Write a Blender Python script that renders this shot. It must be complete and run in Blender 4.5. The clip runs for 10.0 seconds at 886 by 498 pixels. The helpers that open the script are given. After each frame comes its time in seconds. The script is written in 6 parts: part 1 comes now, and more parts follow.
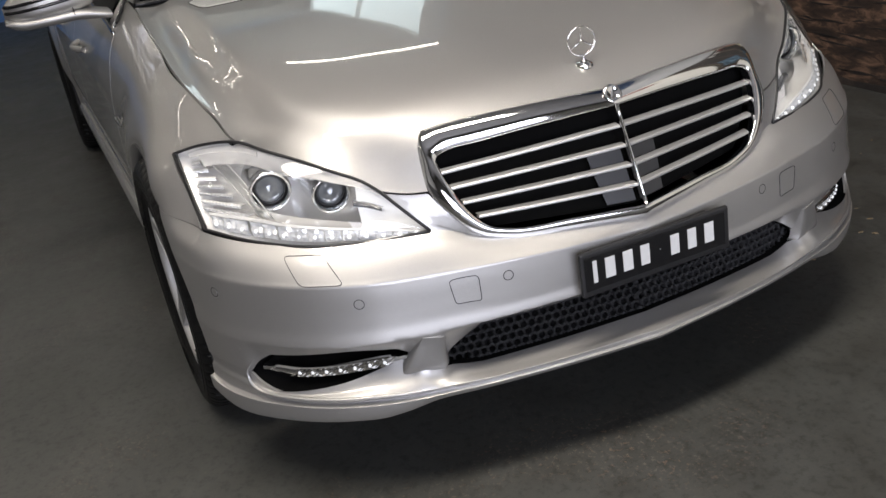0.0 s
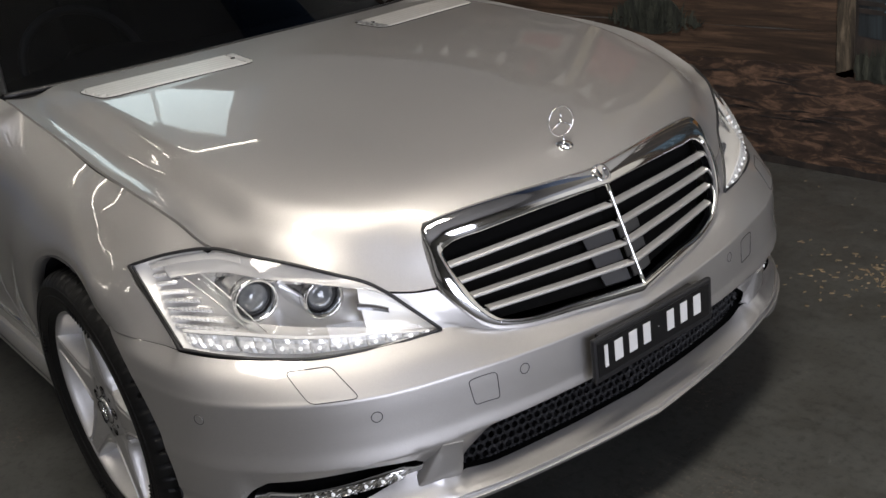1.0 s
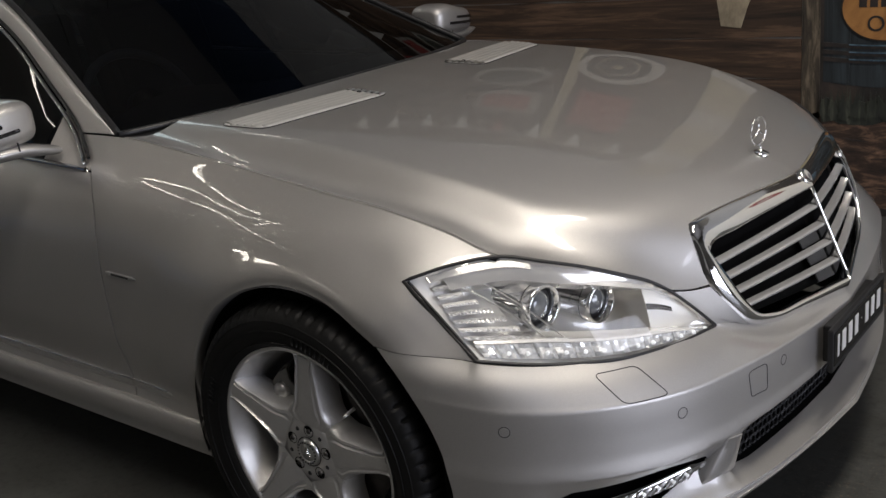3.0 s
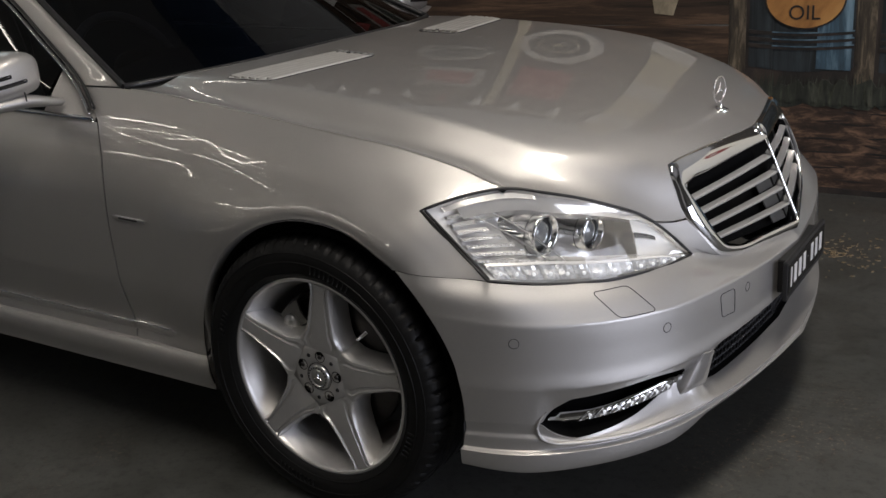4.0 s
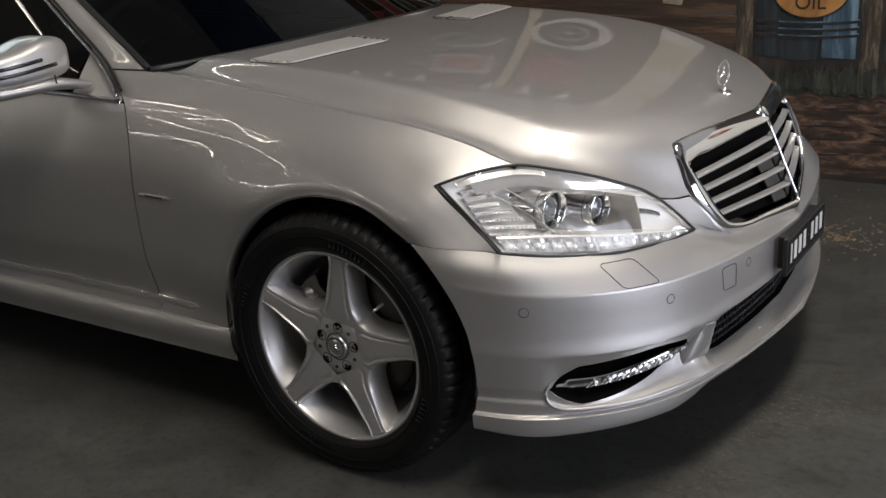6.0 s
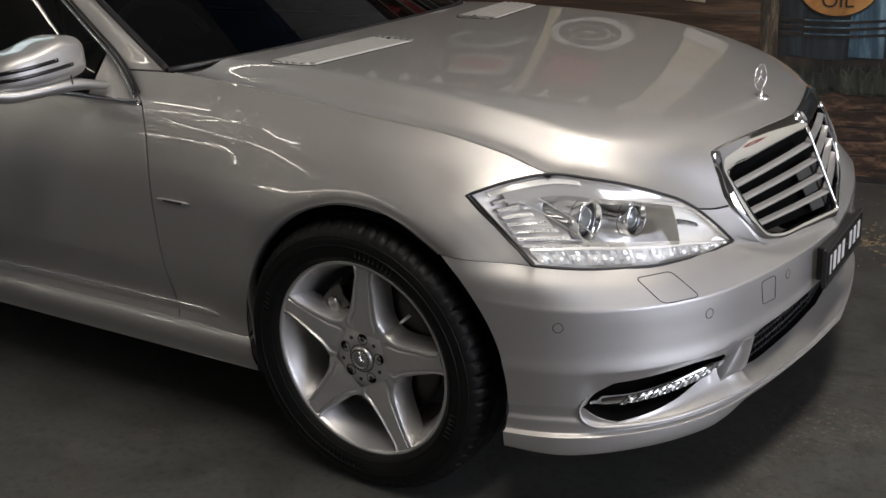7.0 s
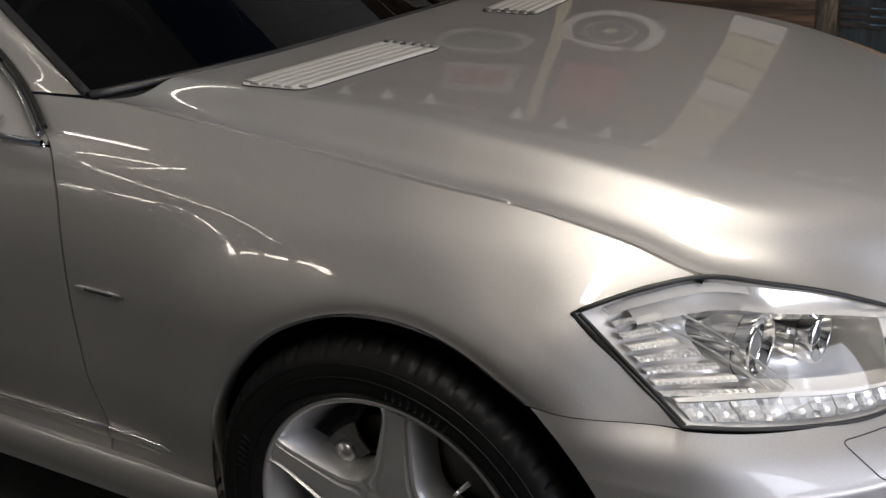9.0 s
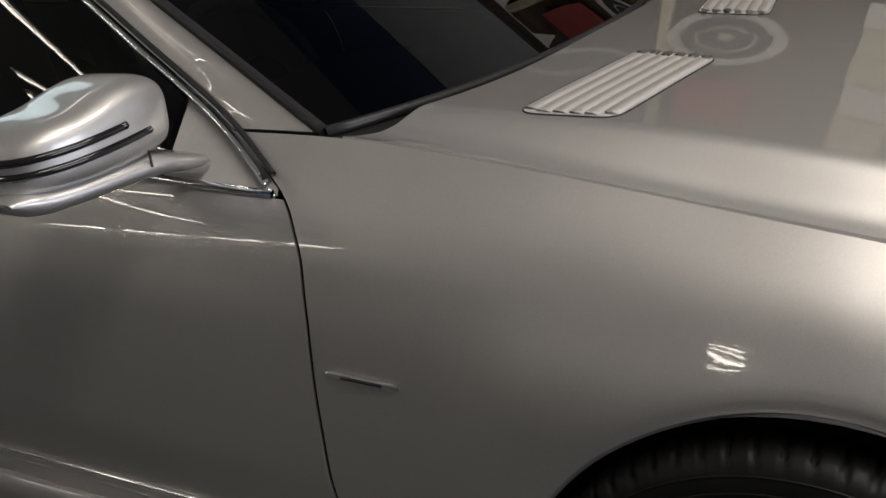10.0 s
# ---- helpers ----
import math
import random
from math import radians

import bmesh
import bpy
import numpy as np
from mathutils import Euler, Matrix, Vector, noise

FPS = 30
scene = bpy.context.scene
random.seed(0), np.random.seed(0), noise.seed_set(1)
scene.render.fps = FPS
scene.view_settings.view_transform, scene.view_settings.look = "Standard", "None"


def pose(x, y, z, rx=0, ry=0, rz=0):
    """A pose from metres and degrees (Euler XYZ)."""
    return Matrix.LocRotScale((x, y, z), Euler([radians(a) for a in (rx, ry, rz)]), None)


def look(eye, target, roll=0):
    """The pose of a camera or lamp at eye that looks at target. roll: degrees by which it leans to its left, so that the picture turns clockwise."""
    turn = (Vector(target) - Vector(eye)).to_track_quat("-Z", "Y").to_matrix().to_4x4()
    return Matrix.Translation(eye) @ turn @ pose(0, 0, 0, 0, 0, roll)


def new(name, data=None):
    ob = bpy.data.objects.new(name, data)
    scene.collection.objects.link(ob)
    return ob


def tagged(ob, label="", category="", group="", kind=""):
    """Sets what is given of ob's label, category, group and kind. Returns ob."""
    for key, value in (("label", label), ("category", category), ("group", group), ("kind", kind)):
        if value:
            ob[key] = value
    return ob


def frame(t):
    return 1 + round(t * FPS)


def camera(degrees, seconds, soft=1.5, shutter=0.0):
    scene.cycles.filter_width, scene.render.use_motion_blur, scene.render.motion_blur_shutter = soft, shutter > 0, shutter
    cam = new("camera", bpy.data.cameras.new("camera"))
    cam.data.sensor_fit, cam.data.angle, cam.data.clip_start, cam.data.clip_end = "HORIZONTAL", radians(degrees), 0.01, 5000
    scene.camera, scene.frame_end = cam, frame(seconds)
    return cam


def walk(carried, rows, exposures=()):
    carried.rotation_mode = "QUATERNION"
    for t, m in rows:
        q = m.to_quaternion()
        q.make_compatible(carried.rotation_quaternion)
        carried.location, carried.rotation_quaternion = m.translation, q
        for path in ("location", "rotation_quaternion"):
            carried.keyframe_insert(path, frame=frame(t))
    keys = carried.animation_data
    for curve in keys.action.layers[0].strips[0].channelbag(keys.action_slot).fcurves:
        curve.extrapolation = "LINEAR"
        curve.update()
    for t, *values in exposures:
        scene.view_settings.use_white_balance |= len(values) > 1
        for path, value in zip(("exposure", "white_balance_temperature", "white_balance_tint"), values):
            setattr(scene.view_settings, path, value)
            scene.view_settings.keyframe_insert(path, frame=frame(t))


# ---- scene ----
cam = camera(47.0, 10.0)
PATH = [
    (0, (2.558, -1.108, 1.387), (0.841, -0.464, 0.589), -9.4),
    (0.5, (2.446, -1.212, 1.376), (0.763, -0.335, 0.745), -9.5),
    (1, (2.167, -1.469, 1.463), (0.674, -0.37, 0.714), -7.8),
    (1.5, (1.941, -1.728, 1.443), (0.545, -0.545, 0.636), -8.2),
    (2, (1.767, -1.9, 1.432), (0.406, -0.643, 0.678), -8.9),
    (2.2, (1.724, -1.943, 1.434), (0.362, -0.648, 0.748), -8.8),
    (3.3, (1.445, -2.30, 1.405), (0.310, -0.784, 0.763), -5.0),
    (3.5, (1.43, -2.37, 1.389), (0.332, -0.827, 0.749), -4.6),
    (4, (1.456, -2.522, 1.368), (0.409, -0.946, 0.722), -4.1),
    (4.5, (1.503, -2.592, 1.372), (0.467, -1.013, 0.712), -4.0),
    (5, (1.519, -2.616, 1.359), (0.476, -1.041, 0.704), -4.2),
    (5.5, (1.519, -2.622, 1.353), (0.463, -1.053, 0.703), -4.3),
    (7, (1.417, -2.576, 1.377), (0.348, -1.025, 0.707), -3.9),
    (7.5, (1.337, -2.462, 1.376), (0.332, -0.873, 0.695), -3.2),
    (8, (1.234, -2.309, 1.361), (0.268, -0.696, 0.678), -2.6),
    (8.5, (1.028, -2.155, 1.373), (0.103, -0.537, 0.652), -1.7),
    (9, (0.792, -1.975, 1.33), (-0.181, -0.381, 0.612), -3.5),
    (9.5, (0.509, -1.975, 1.329), (-0.421, -0.361, 0.602), -4.8),
    (10, (0.142, -1.918, 1.32), (-0.765, -0.285, 0.604), -4.9),
]
EXPOSURES = ((0, 0.60), (1.2, 0.35), (2, 0.19), (3.5, 0.07), (5, 0.22), (7.5, 0.34), (8.5, 0.22), (9.5, 0.26), (10, 0.41))
walk(cam, [(t, look(eye, target, roll)) for t, eye, target, roll in PATH], EXPOSURES)

# ---- exposure, world and lamps ----
world = bpy.data.worlds.new("world")
scene.world = world
world.use_nodes = True
wn = world.node_tree.nodes
sky = wn.new("ShaderNodeTexSky")
sky.sky_type, sky.sun_disc = "NISHITA", False
sky.sun_elevation, sky.sun_rotation = radians(40), radians(200)
world.node_tree.links.new(sky.outputs[0], wn["Background"].inputs[0])
wn["Background"].inputs[1].default_value = 0.1


def area_lamp(name, at, target, sx, sy, watts, colour):
    lamp = bpy.data.lights.new(name, "AREA")
    lamp.shape, lamp.size, lamp.size_y, lamp.energy, lamp.color = "RECTANGLE", sx, sy, watts, colour
    ob = new(name, lamp)
    ob.matrix_world = look(at, target)
    return ob


WARM, COOL = (1.0, 0.92, 0.82), (0.85, 0.86, 1.0)
ROOM_X, ROOM_Y, ROOM_Z, TUBE_Z = (-9.0, 7.0), (-7.2, 2.1), 5.0, 3.6
area_lamp("door_daylight", (ROOM_X[1] - 0.05, -1.6, 1.6), (0, -1.6, 1.2), 4.6, 2.9, 215, COOL)
SKYLIGHTS = ((1.6, -1.35, 0.75, 4.1, 220),)       # x, y, width, length, watts
for kx, ky, kw, kl, watts in SKYLIGHTS:
    area_lamp("skylight_daylight", (kx, ky, ROOM_Z - 0.05), (kx, ky, 0), kw, kl, watts, WARM)
# lamp added in place of a brightly lit pale wall in the end bay
area_lamp("bay_wall_glow", (-6.55, ROOM_Y[1] - 0.06, 3.775), (-6.55, 0, 3.775), 3.7, 1.35, 24, (0.80, 0.96, 1.0))
# hung tubes: x, y, z, turn, length
TUBES = [(-3.85, -1.90, TUBE_Z, -26, 1.28), (-3.93, -2.62, TUBE_Z, 170, 1.10), (-3.62, -2.98, TUBE_Z, 37, 1.25)]
# the tube at x -7.2 is added to brighten the far floor
TUBES += [(-4.76 - 0.34 * k, -3.25 - 1.18 * k, TUBE_Z, 74, 1.12) for k in range(3)] + [(-3.1, 0.85, TUBE_Z, 90, 1.22), (-7.2, -2.3, TUBE_Z, 90, 1.22)]
# row near the south wall; the last four, stacked, stand in for a louvred window
TUBES += [(-7.9 + 0.95 * k, -7.0, 3.05, 0, 0.72) for k in range(4)] + [(-1.42, -7.0, 2.80 + 0.092 * k, 0, 0.42) for k in range(4)]


# ---- materials ----
def material(name):
    m = bpy.data.materials.new(name)
    m.use_nodes = True
    return m, m.node_tree.nodes, m.node_tree.links, m.node_tree.nodes["Principled BSDF"]


def noise_node(n, l, scale, detail=4.0, rough=0.55, coords="Object"):
    tc, tx = n.new("ShaderNodeTexCoord"), n.new("ShaderNodeTexNoise")
    tx.inputs["Scale"].default_value, tx.inputs["Detail"].default_value, tx.inputs["Roughness"].default_value = scale, detail, rough
    l.new(tc.outputs[coords], tx.inputs["Vector"])
    return tx


def ramp(n, l, source, *stops):
    r = n.new("ShaderNodeValToRGB")
    while len(r.color_ramp.elements) < len(stops):
        r.color_ramp.elements.new(0.5)
    for e, (p, c) in zip(r.color_ramp.elements, stops):
        e.position, e.color = p, (*c, 1.0)
    l.new(source, r.inputs[0])
    return r


def bump(n, l, source, bsdf, strength, distance=0.002):
    b = n.new("ShaderNodeBump")
    b.inputs["Strength"].default_value, b.inputs["Distance"].default_value = strength, distance
    l.new(source, b.inputs["Height"])
    l.new(b.outputs[0], bsdf.inputs["Normal"])
    return b


def plain(name, colour, rough=0.5, metal=0.0, scale=40.0, vary=0.12, relief=0.05, coat=0.0, spec=0.5):
    """A surface with grain at two scales."""
    m, n, l, b = material(name)
    t1 = noise_node(n, l, scale)
    t2 = noise_node(n, l, scale / 9)
    mix = n.new("ShaderNodeMath")
    mix.operation = "MULTIPLY_ADD"
    mix.inputs[1].default_value = 0.5
    half = n.new("ShaderNodeMath")
    half.operation, half.inputs[1].default_value = "MULTIPLY", 0.5
    l.new(t2.outputs[0], half.inputs[0])
    l.new(t1.outputs[0], mix.inputs[0])
    l.new(half.outputs[0], mix.inputs[2])
    lo, hi = tuple(c * (1 - vary) for c in colour), tuple(min(1.0, c * (1 + vary)) for c in colour)
    r = ramp(n, l, mix.outputs[0], (0.3, lo), (0.7, hi))
    l.new(r.outputs[0], b.inputs["Base Color"])
    b.inputs["Roughness"].default_value, b.inputs["Metallic"].default_value = rough, metal
    b.inputs["Coat Weight"].default_value, b.inputs["Specular IOR Level"].default_value = coat, spec
    if relief:
        bump(n, l, t1.outputs[0], b, relief)
    return m


def car_paint():
    m, n, l, b = material("silver_paint")
    flake = noise_node(n, l, 1400.0, 2.0)
    r = ramp(n, l, flake.outputs[0], (0.3, (0.40, 0.39, 0.38)), (0.7, (0.56, 0.55, 0.535)))
    l.new(r.outputs[0], b.inputs["Base Color"])
    b.inputs["Metallic"].default_value, b.inputs["Roughness"].default_value = 0.9, 0.51
    b.inputs["Coat Weight"].default_value, b.inputs["Coat Roughness"].default_value = 1.0, 0.025
    b.inputs["Coat IOR"].default_value = 1.52
    peel = noise_node(n, l, 60.0, 2.0)
    bump(n, l, peel.outputs[0], b, 0.012, 0.001)
    return m


def glass(name, tint, gloss=1.0, ior=1.5):
    m, n, l, b = material(name)
    n.remove(b)
    tr, gl, fr, mx = n.new("ShaderNodeBsdfTransparent"), n.new("ShaderNodeBsdfGlossy"), n.new("ShaderNodeFresnel"), n.new("ShaderNodeMixShader")
    tr.inputs[0].default_value = (*tint, 1)
    gl.inputs["Roughness"].default_value = 0.01
    gl.inputs["Color"].default_value = (gloss, gloss, gloss, 1)
    fr.inputs[0].default_value = ior
    l.new(fr.outputs[0], mx.inputs[0]), l.new(tr.outputs[0], mx.inputs[1]), l.new(gl.outputs[0], mx.inputs[2])
    l.new(mx.outputs[0], n["Material Output"].inputs[0])
    return m


def floor_paint():
    m, n, l, b = material("worn_floor_paint")
    big, mid, fine = noise_node(n, l, 0.7, 6.0), noise_node(n, l, 6.0, 8.0, 0.65), noise_node(n, l, 90.0, 4.0)
    mix = n.new("ShaderNodeMix")
    mix.data_type, mix.blend_type = "RGBA", "MULTIPLY"
    mix.inputs[0].default_value = 0.75
    c1 = ramp(n, l, big.outputs[0], (0.3, (0.046, 0.048, 0.045)), (0.7, (0.078, 0.079, 0.074)))
    c2 = ramp(n, l, mid.outputs[0], (0.36, (0.74, 0.72, 0.70)), (0.55, (0.95, 0.95, 0.95)), (0.72, (1.0, 1.0, 1.0)))
    l.new(c1.outputs[0], mix.inputs[6]), l.new(c2.outputs[0], mix.inputs[7])
    speck = noise_node(n, l, 38.0, 10.0, 0.75)
    c3 = ramp(n, l, speck.outputs[0], (0.40, (0.58, 0.56, 0.54)), (0.50, (0.95, 0.95, 0.95)), (0.62, (1.0, 0.97, 0.93)), (0.72, (1.9, 1.75, 1.6)))
    grit = n.new("ShaderNodeMix")
    grit.data_type, grit.blend_type = "RGBA", "MULTIPLY"
    grit.inputs[0].default_value = 0.85
    l.new(mix.outputs[2], grit.inputs[6]), l.new(c3.outputs[0], grit.inputs[7])
    # worn patches where rusty grit shows through the paint
    where, chips = noise_node(n, l, 1.7, 3.0, 0.6), noise_node(n, l, 75.0, 5.0, 0.75)
    wr = ramp(n, l, where.outputs[0], (0.50, (0.0, 0.0, 0.0)), (0.68, (1.0, 1.0, 1.0)))
    cr = ramp(n, l, chips.outputs[0], (0.555, (0.0, 0.0, 0.0)), (0.60, (1.0, 1.0, 1.0)))
    both = n.new("ShaderNodeMath")
    both.operation = "MULTIPLY"
    l.new(wr.outputs[0], both.inputs[0]), l.new(cr.outputs[0], both.inputs[1])
    tone = ramp(n, l, speck.outputs[0], (0.40, (0.150, 0.098, 0.068)), (0.58, (0.125, 0.115, 0.105)))
    spot = n.new("ShaderNodeMix")
    spot.data_type = "RGBA"
    l.new(both.outputs[0], spot.inputs[0]), l.new(grit.outputs[2], spot.inputs[6]), l.new(tone.outputs[0], spot.inputs[7])
    l.new(spot.outputs[2], b.inputs["Base Color"])
    rr = ramp(n, l, mid.outputs[0], (0.3, (0.34, 0.34, 0.34)), (0.7, (0.62, 0.62, 0.62)))
    l.new(rr.outputs[0], b.inputs["Roughness"])
    bump(n, l, fine.outputs[0], b, 0.18)
    return m


def strokes(name, c1, c2, c3, stretch=(1.2, 1.0, 9.0), scale=2.0, rough=0.75):
    """Brushed wall paint, in long uneven strokes."""
    m, n, l, b = material(name)
    tc, mp = n.new("ShaderNodeTexCoord"), n.new("ShaderNodeMapping")
    mp.inputs["Scale"].default_value = stretch
    tx = n.new("ShaderNodeTexNoise")
    tx.inputs["Scale"].default_value, tx.inputs["Detail"].default_value, tx.inputs["Roughness"].default_value = scale, 8.0, 0.68
    tx.inputs["Distortion"].default_value = 0.6
    l.new(tc.outputs["Object"], mp.inputs[0]), l.new(mp.outputs[0], tx.inputs["Vector"])
    r = ramp(n, l, tx.outputs[0], (0.32, c1), (0.5, c2), (0.68, c3))
    l.new(r.outputs[0], b.inputs["Base Color"])
    b.inputs["Roughness"].default_value = rough
    bump(n, l, tx.outputs[0], b, 0.1)
    return m


PAINT = car_paint()
CHROME = plain("chrome", (0.82, 0.82, 0.82), 0.06, 1.0, 30, 0.04, 0.0)
SATIN = plain("satin_aluminium", (0.62, 0.62, 0.62), 0.3, 1.0, 60, 0.06, 0.02)
ALLOY = plain("alloy_lacquer", (0.58, 0.575, 0.57), 0.42, 0.75, 80, 0.06, 0.02, coat=0.6)
BLACK = plain("black_plastic", (0.012, 0.012, 0.013), 0.45, 0.0, 120, 0.2, 0.08)
GLOSSBLACK = plain("gloss_black", (0.008, 0.008, 0.009), 0.12, 0.0, 60, 0.1, 0.0)
RUBBER = plain("tyre_rubber", (0.006, 0.006, 0.006), 0.48, 0.0, 160, 0.3, 0.15, spec=0.2)
DARK = plain("dark_trim", (0.02, 0.02, 0.022), 0.7, 0.0, 50, 0.2, 0.05)
# lighter than the other leather: the rim's highlight is put into the colour
WHEELRIM = plain("highlit_wheel_leather", (0.12, 0.12, 0.125), 0.3, 0.0, 140, 0.15, 0.1)
LEATHER = plain("dark_leather", (0.022, 0.022, 0.026), 0.5, 0.0, 140, 0.25, 0.2)
DISC = plain("cast_iron", (0.08, 0.075, 0.072), 0.4, 0.9, 90, 0.2, 0.1)
REFLECTOR = plain("bright_reflector", (0.90, 0.885, 0.86), 0.26, 0.35, 70, 0.03, 0.04, coat=1.0)
DULLREFLECTOR = plain("dull_reflector", (0.80, 0.785, 0.75), 0.40, 0.3, 70, 0.03, 0.04)
SMOOTHREFLECTOR = plain("smooth_reflector", (0.90, 0.885, 0.86), 0.14, 0.6, 70, 0.03, 0.0, coat=1.0)
# body silver made paler: the light on the vent slats is in this colour
LIT_VENT_SILVER = plain("lit_vent_silver", (0.80, 0.79, 0.77), 0.40, 0.55, 90, 0.04, 0.02, coat=0.5)
# near black without gloss: shade in gaps and openings is put into this colour
VOID = plain("shadow_black", (0.004, 0.004, 0.004), 0.9, 0.0, 60, 0.1, 0.0, spec=0.05)
GREYPLASTIC = plain("grey_plastic", (0.34, 0.33, 0.32), 0.5, 0.0, 90, 0.06, 0.02)
SENSOR = plain("sensor_panel_plastic", (0.032, 0.032, 0.034), 0.35, 0.0, 60, 0.1, 0.0)
MESH_BLACK = plain("intake_mesh_black", (0.04, 0.04, 0.042), 0.3, 0.0, 60, 0.1, 0.02)
PLATE_WHITE = plain("plate_white", (0.66, 0.66, 0.65), 0.4, 0.0, 60, 0.05, 0.02)
GLASS = glass("dark_tinted_glass", (0.12, 0.135, 0.16), 0.8, 1.45)
CLEAR = glass("clear_lamp_lens", (0.97, 0.98, 0.98))
FLOOR = floor_paint()
WALLPAINT = plain("grey_wall_paint", (0.14, 0.135, 0.125), 0.8, 0.0, 12, 0.1, 0.08)
DARKWALL = plain("dark_wall_paint", (0.05, 0.048, 0.046), 0.7, 0.0, 10, 0.2, 0.08)
MIDWALL = plain("pale_grey_wall_paint", (0.42, 0.41, 0.385), 0.75, 0.0, 9, 0.18, 0.08)
CEILPAINT = plain("dull_ceiling_paint", (0.37, 0.361, 0.342), 0.85, 0.0, 8, 0.1, 0.05)
BLUEPAINT = plain("blue_wall_paint", (0.05, 0.14, 0.34), 0.6, 0.0, 10, 0.15, 0.05)
NAVY = plain("navy_wall_paint", (0.035, 0.062, 0.125), 0.6, 0.0, 10, 0.15, 0.05)
CREAMWALL = plain("cream_wall_paint", (0.72, 0.70, 0.62), 0.8, 0.0, 6, 0.06, 0.05)
BLUEGREY = plain("blue_grey_wall_paint", (0.34, 0.35, 0.36), 0.8, 0.0, 6, 0.08, 0.05)
SKYBLUE = plain("light_blue_paint", (0.30, 0.52, 0.72), 0.7, 0.0, 6, 0.08, 0.05)
TUBE_GLOW, tn, tk, tb = material("lit_tube")
tb.inputs["Base Color"].default_value, tb.inputs["Emission Color"].default_value, tb.inputs["Emission Strength"].default_value = (0.9, 0.9, 0.88, 1), (*WARM, 1), 17.0
FIXTURE = plain("white_enamel", (0.8, 0.8, 0.78), 0.4, 0.0, 30, 0.04, 0.02)


# ---- shape helpers ----
def hermite(t, x, y, limit):
    """Smooth interpolation of y over knots x at t; limit: without overshoot."""
    t, x, y = np.asarray(t, float), np.asarray(x, float), np.asarray(y, float)
    h = np.diff(x)
    d = np.diff(y, axis=0) / (h if y.ndim == 1 else h[:, None])
    m = np.empty_like(y)
    m[0], m[-1] = d[0], d[-1]
    for i in range(1, len(x) - 1):
        w = h[i] / (h[i - 1] + h[i])
        m[i] = d[i - 1] * w + d[i] * (1 - w)
        if limit:
            lim = np.where(d[i - 1] * d[i] <= 0, 0.0, 3 * np.minimum(np.abs(d[i - 1]), np.abs(d[i])))
            m[i] = np.sign(m[i]) * np.minimum(np.abs(m[i]), lim)
    k = np.clip(np.searchsorted(x, t, side="right") - 1, 0, len(h) - 1)
    u = np.clip((t - x[k]) / h[k], 0, 1)
    hk = h[k]
    if y.ndim > 1:
        u, hk = u[..., None], hk[..., None]
    return (1 + 2 * u) * (1 - u) ** 2 * y[k] + u * (1 - u) ** 2 * hk * m[k] + u * u * (3 - 2 * u) * y[k + 1] + u * u * (u - 1) * hk * m[k + 1]


def pw(t, *knots):
    """Smooth graph through (t, value) knots."""
    return hermite(t, [k[0] for k in knots], [k[1] for k in knots], True)


def spline(points, n, s=None):
    """n points (or those at the shares s) along a smooth curve through points."""
    p = np.array(points, float)
    c = np.r_[0, np.cumsum(np.linalg.norm(np.diff(p, axis=0), axis=1))]
    return hermite(np.linspace(0, 1, n) if s is None else s, c / c[-1], p, False)


FAR_FLANK = [0.0]                            # how far the +y flank is drawn in from a mirrored one, fitted to the camera's views


def mesh_object(name, verts, faces, mat, parent=None, label="", smooth=True, at=None):
    me = bpy.data.meshes.new(name)
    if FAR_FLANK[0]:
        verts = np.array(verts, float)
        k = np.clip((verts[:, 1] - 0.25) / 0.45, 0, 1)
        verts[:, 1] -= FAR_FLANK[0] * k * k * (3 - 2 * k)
    me.from_pydata([tuple(map(float, v)) for v in verts], [], [tuple(map(int, f)) for f in faces])
    me.materials.append(mat)
    if smooth:
        me.shade_smooth()
    me.update()
    ob = new(name, me)
    if at is not None:
        ob.matrix_world = at
    ob.parent = parent
    if label:
        ob["label"] = label
    return ob


def grid_faces(n, m, wrap=False, flip=False, start=0):
    out = []
    for i in range(n if wrap else n - 1):
        for j in range(m - 1):
            a, b = i * m + j, ((i + 1) % n) * m + j
            f = (a, b, b + 1, a + 1)
            out.append(tuple(start + v for v in (f[::-1] if flip else f)))
    return out


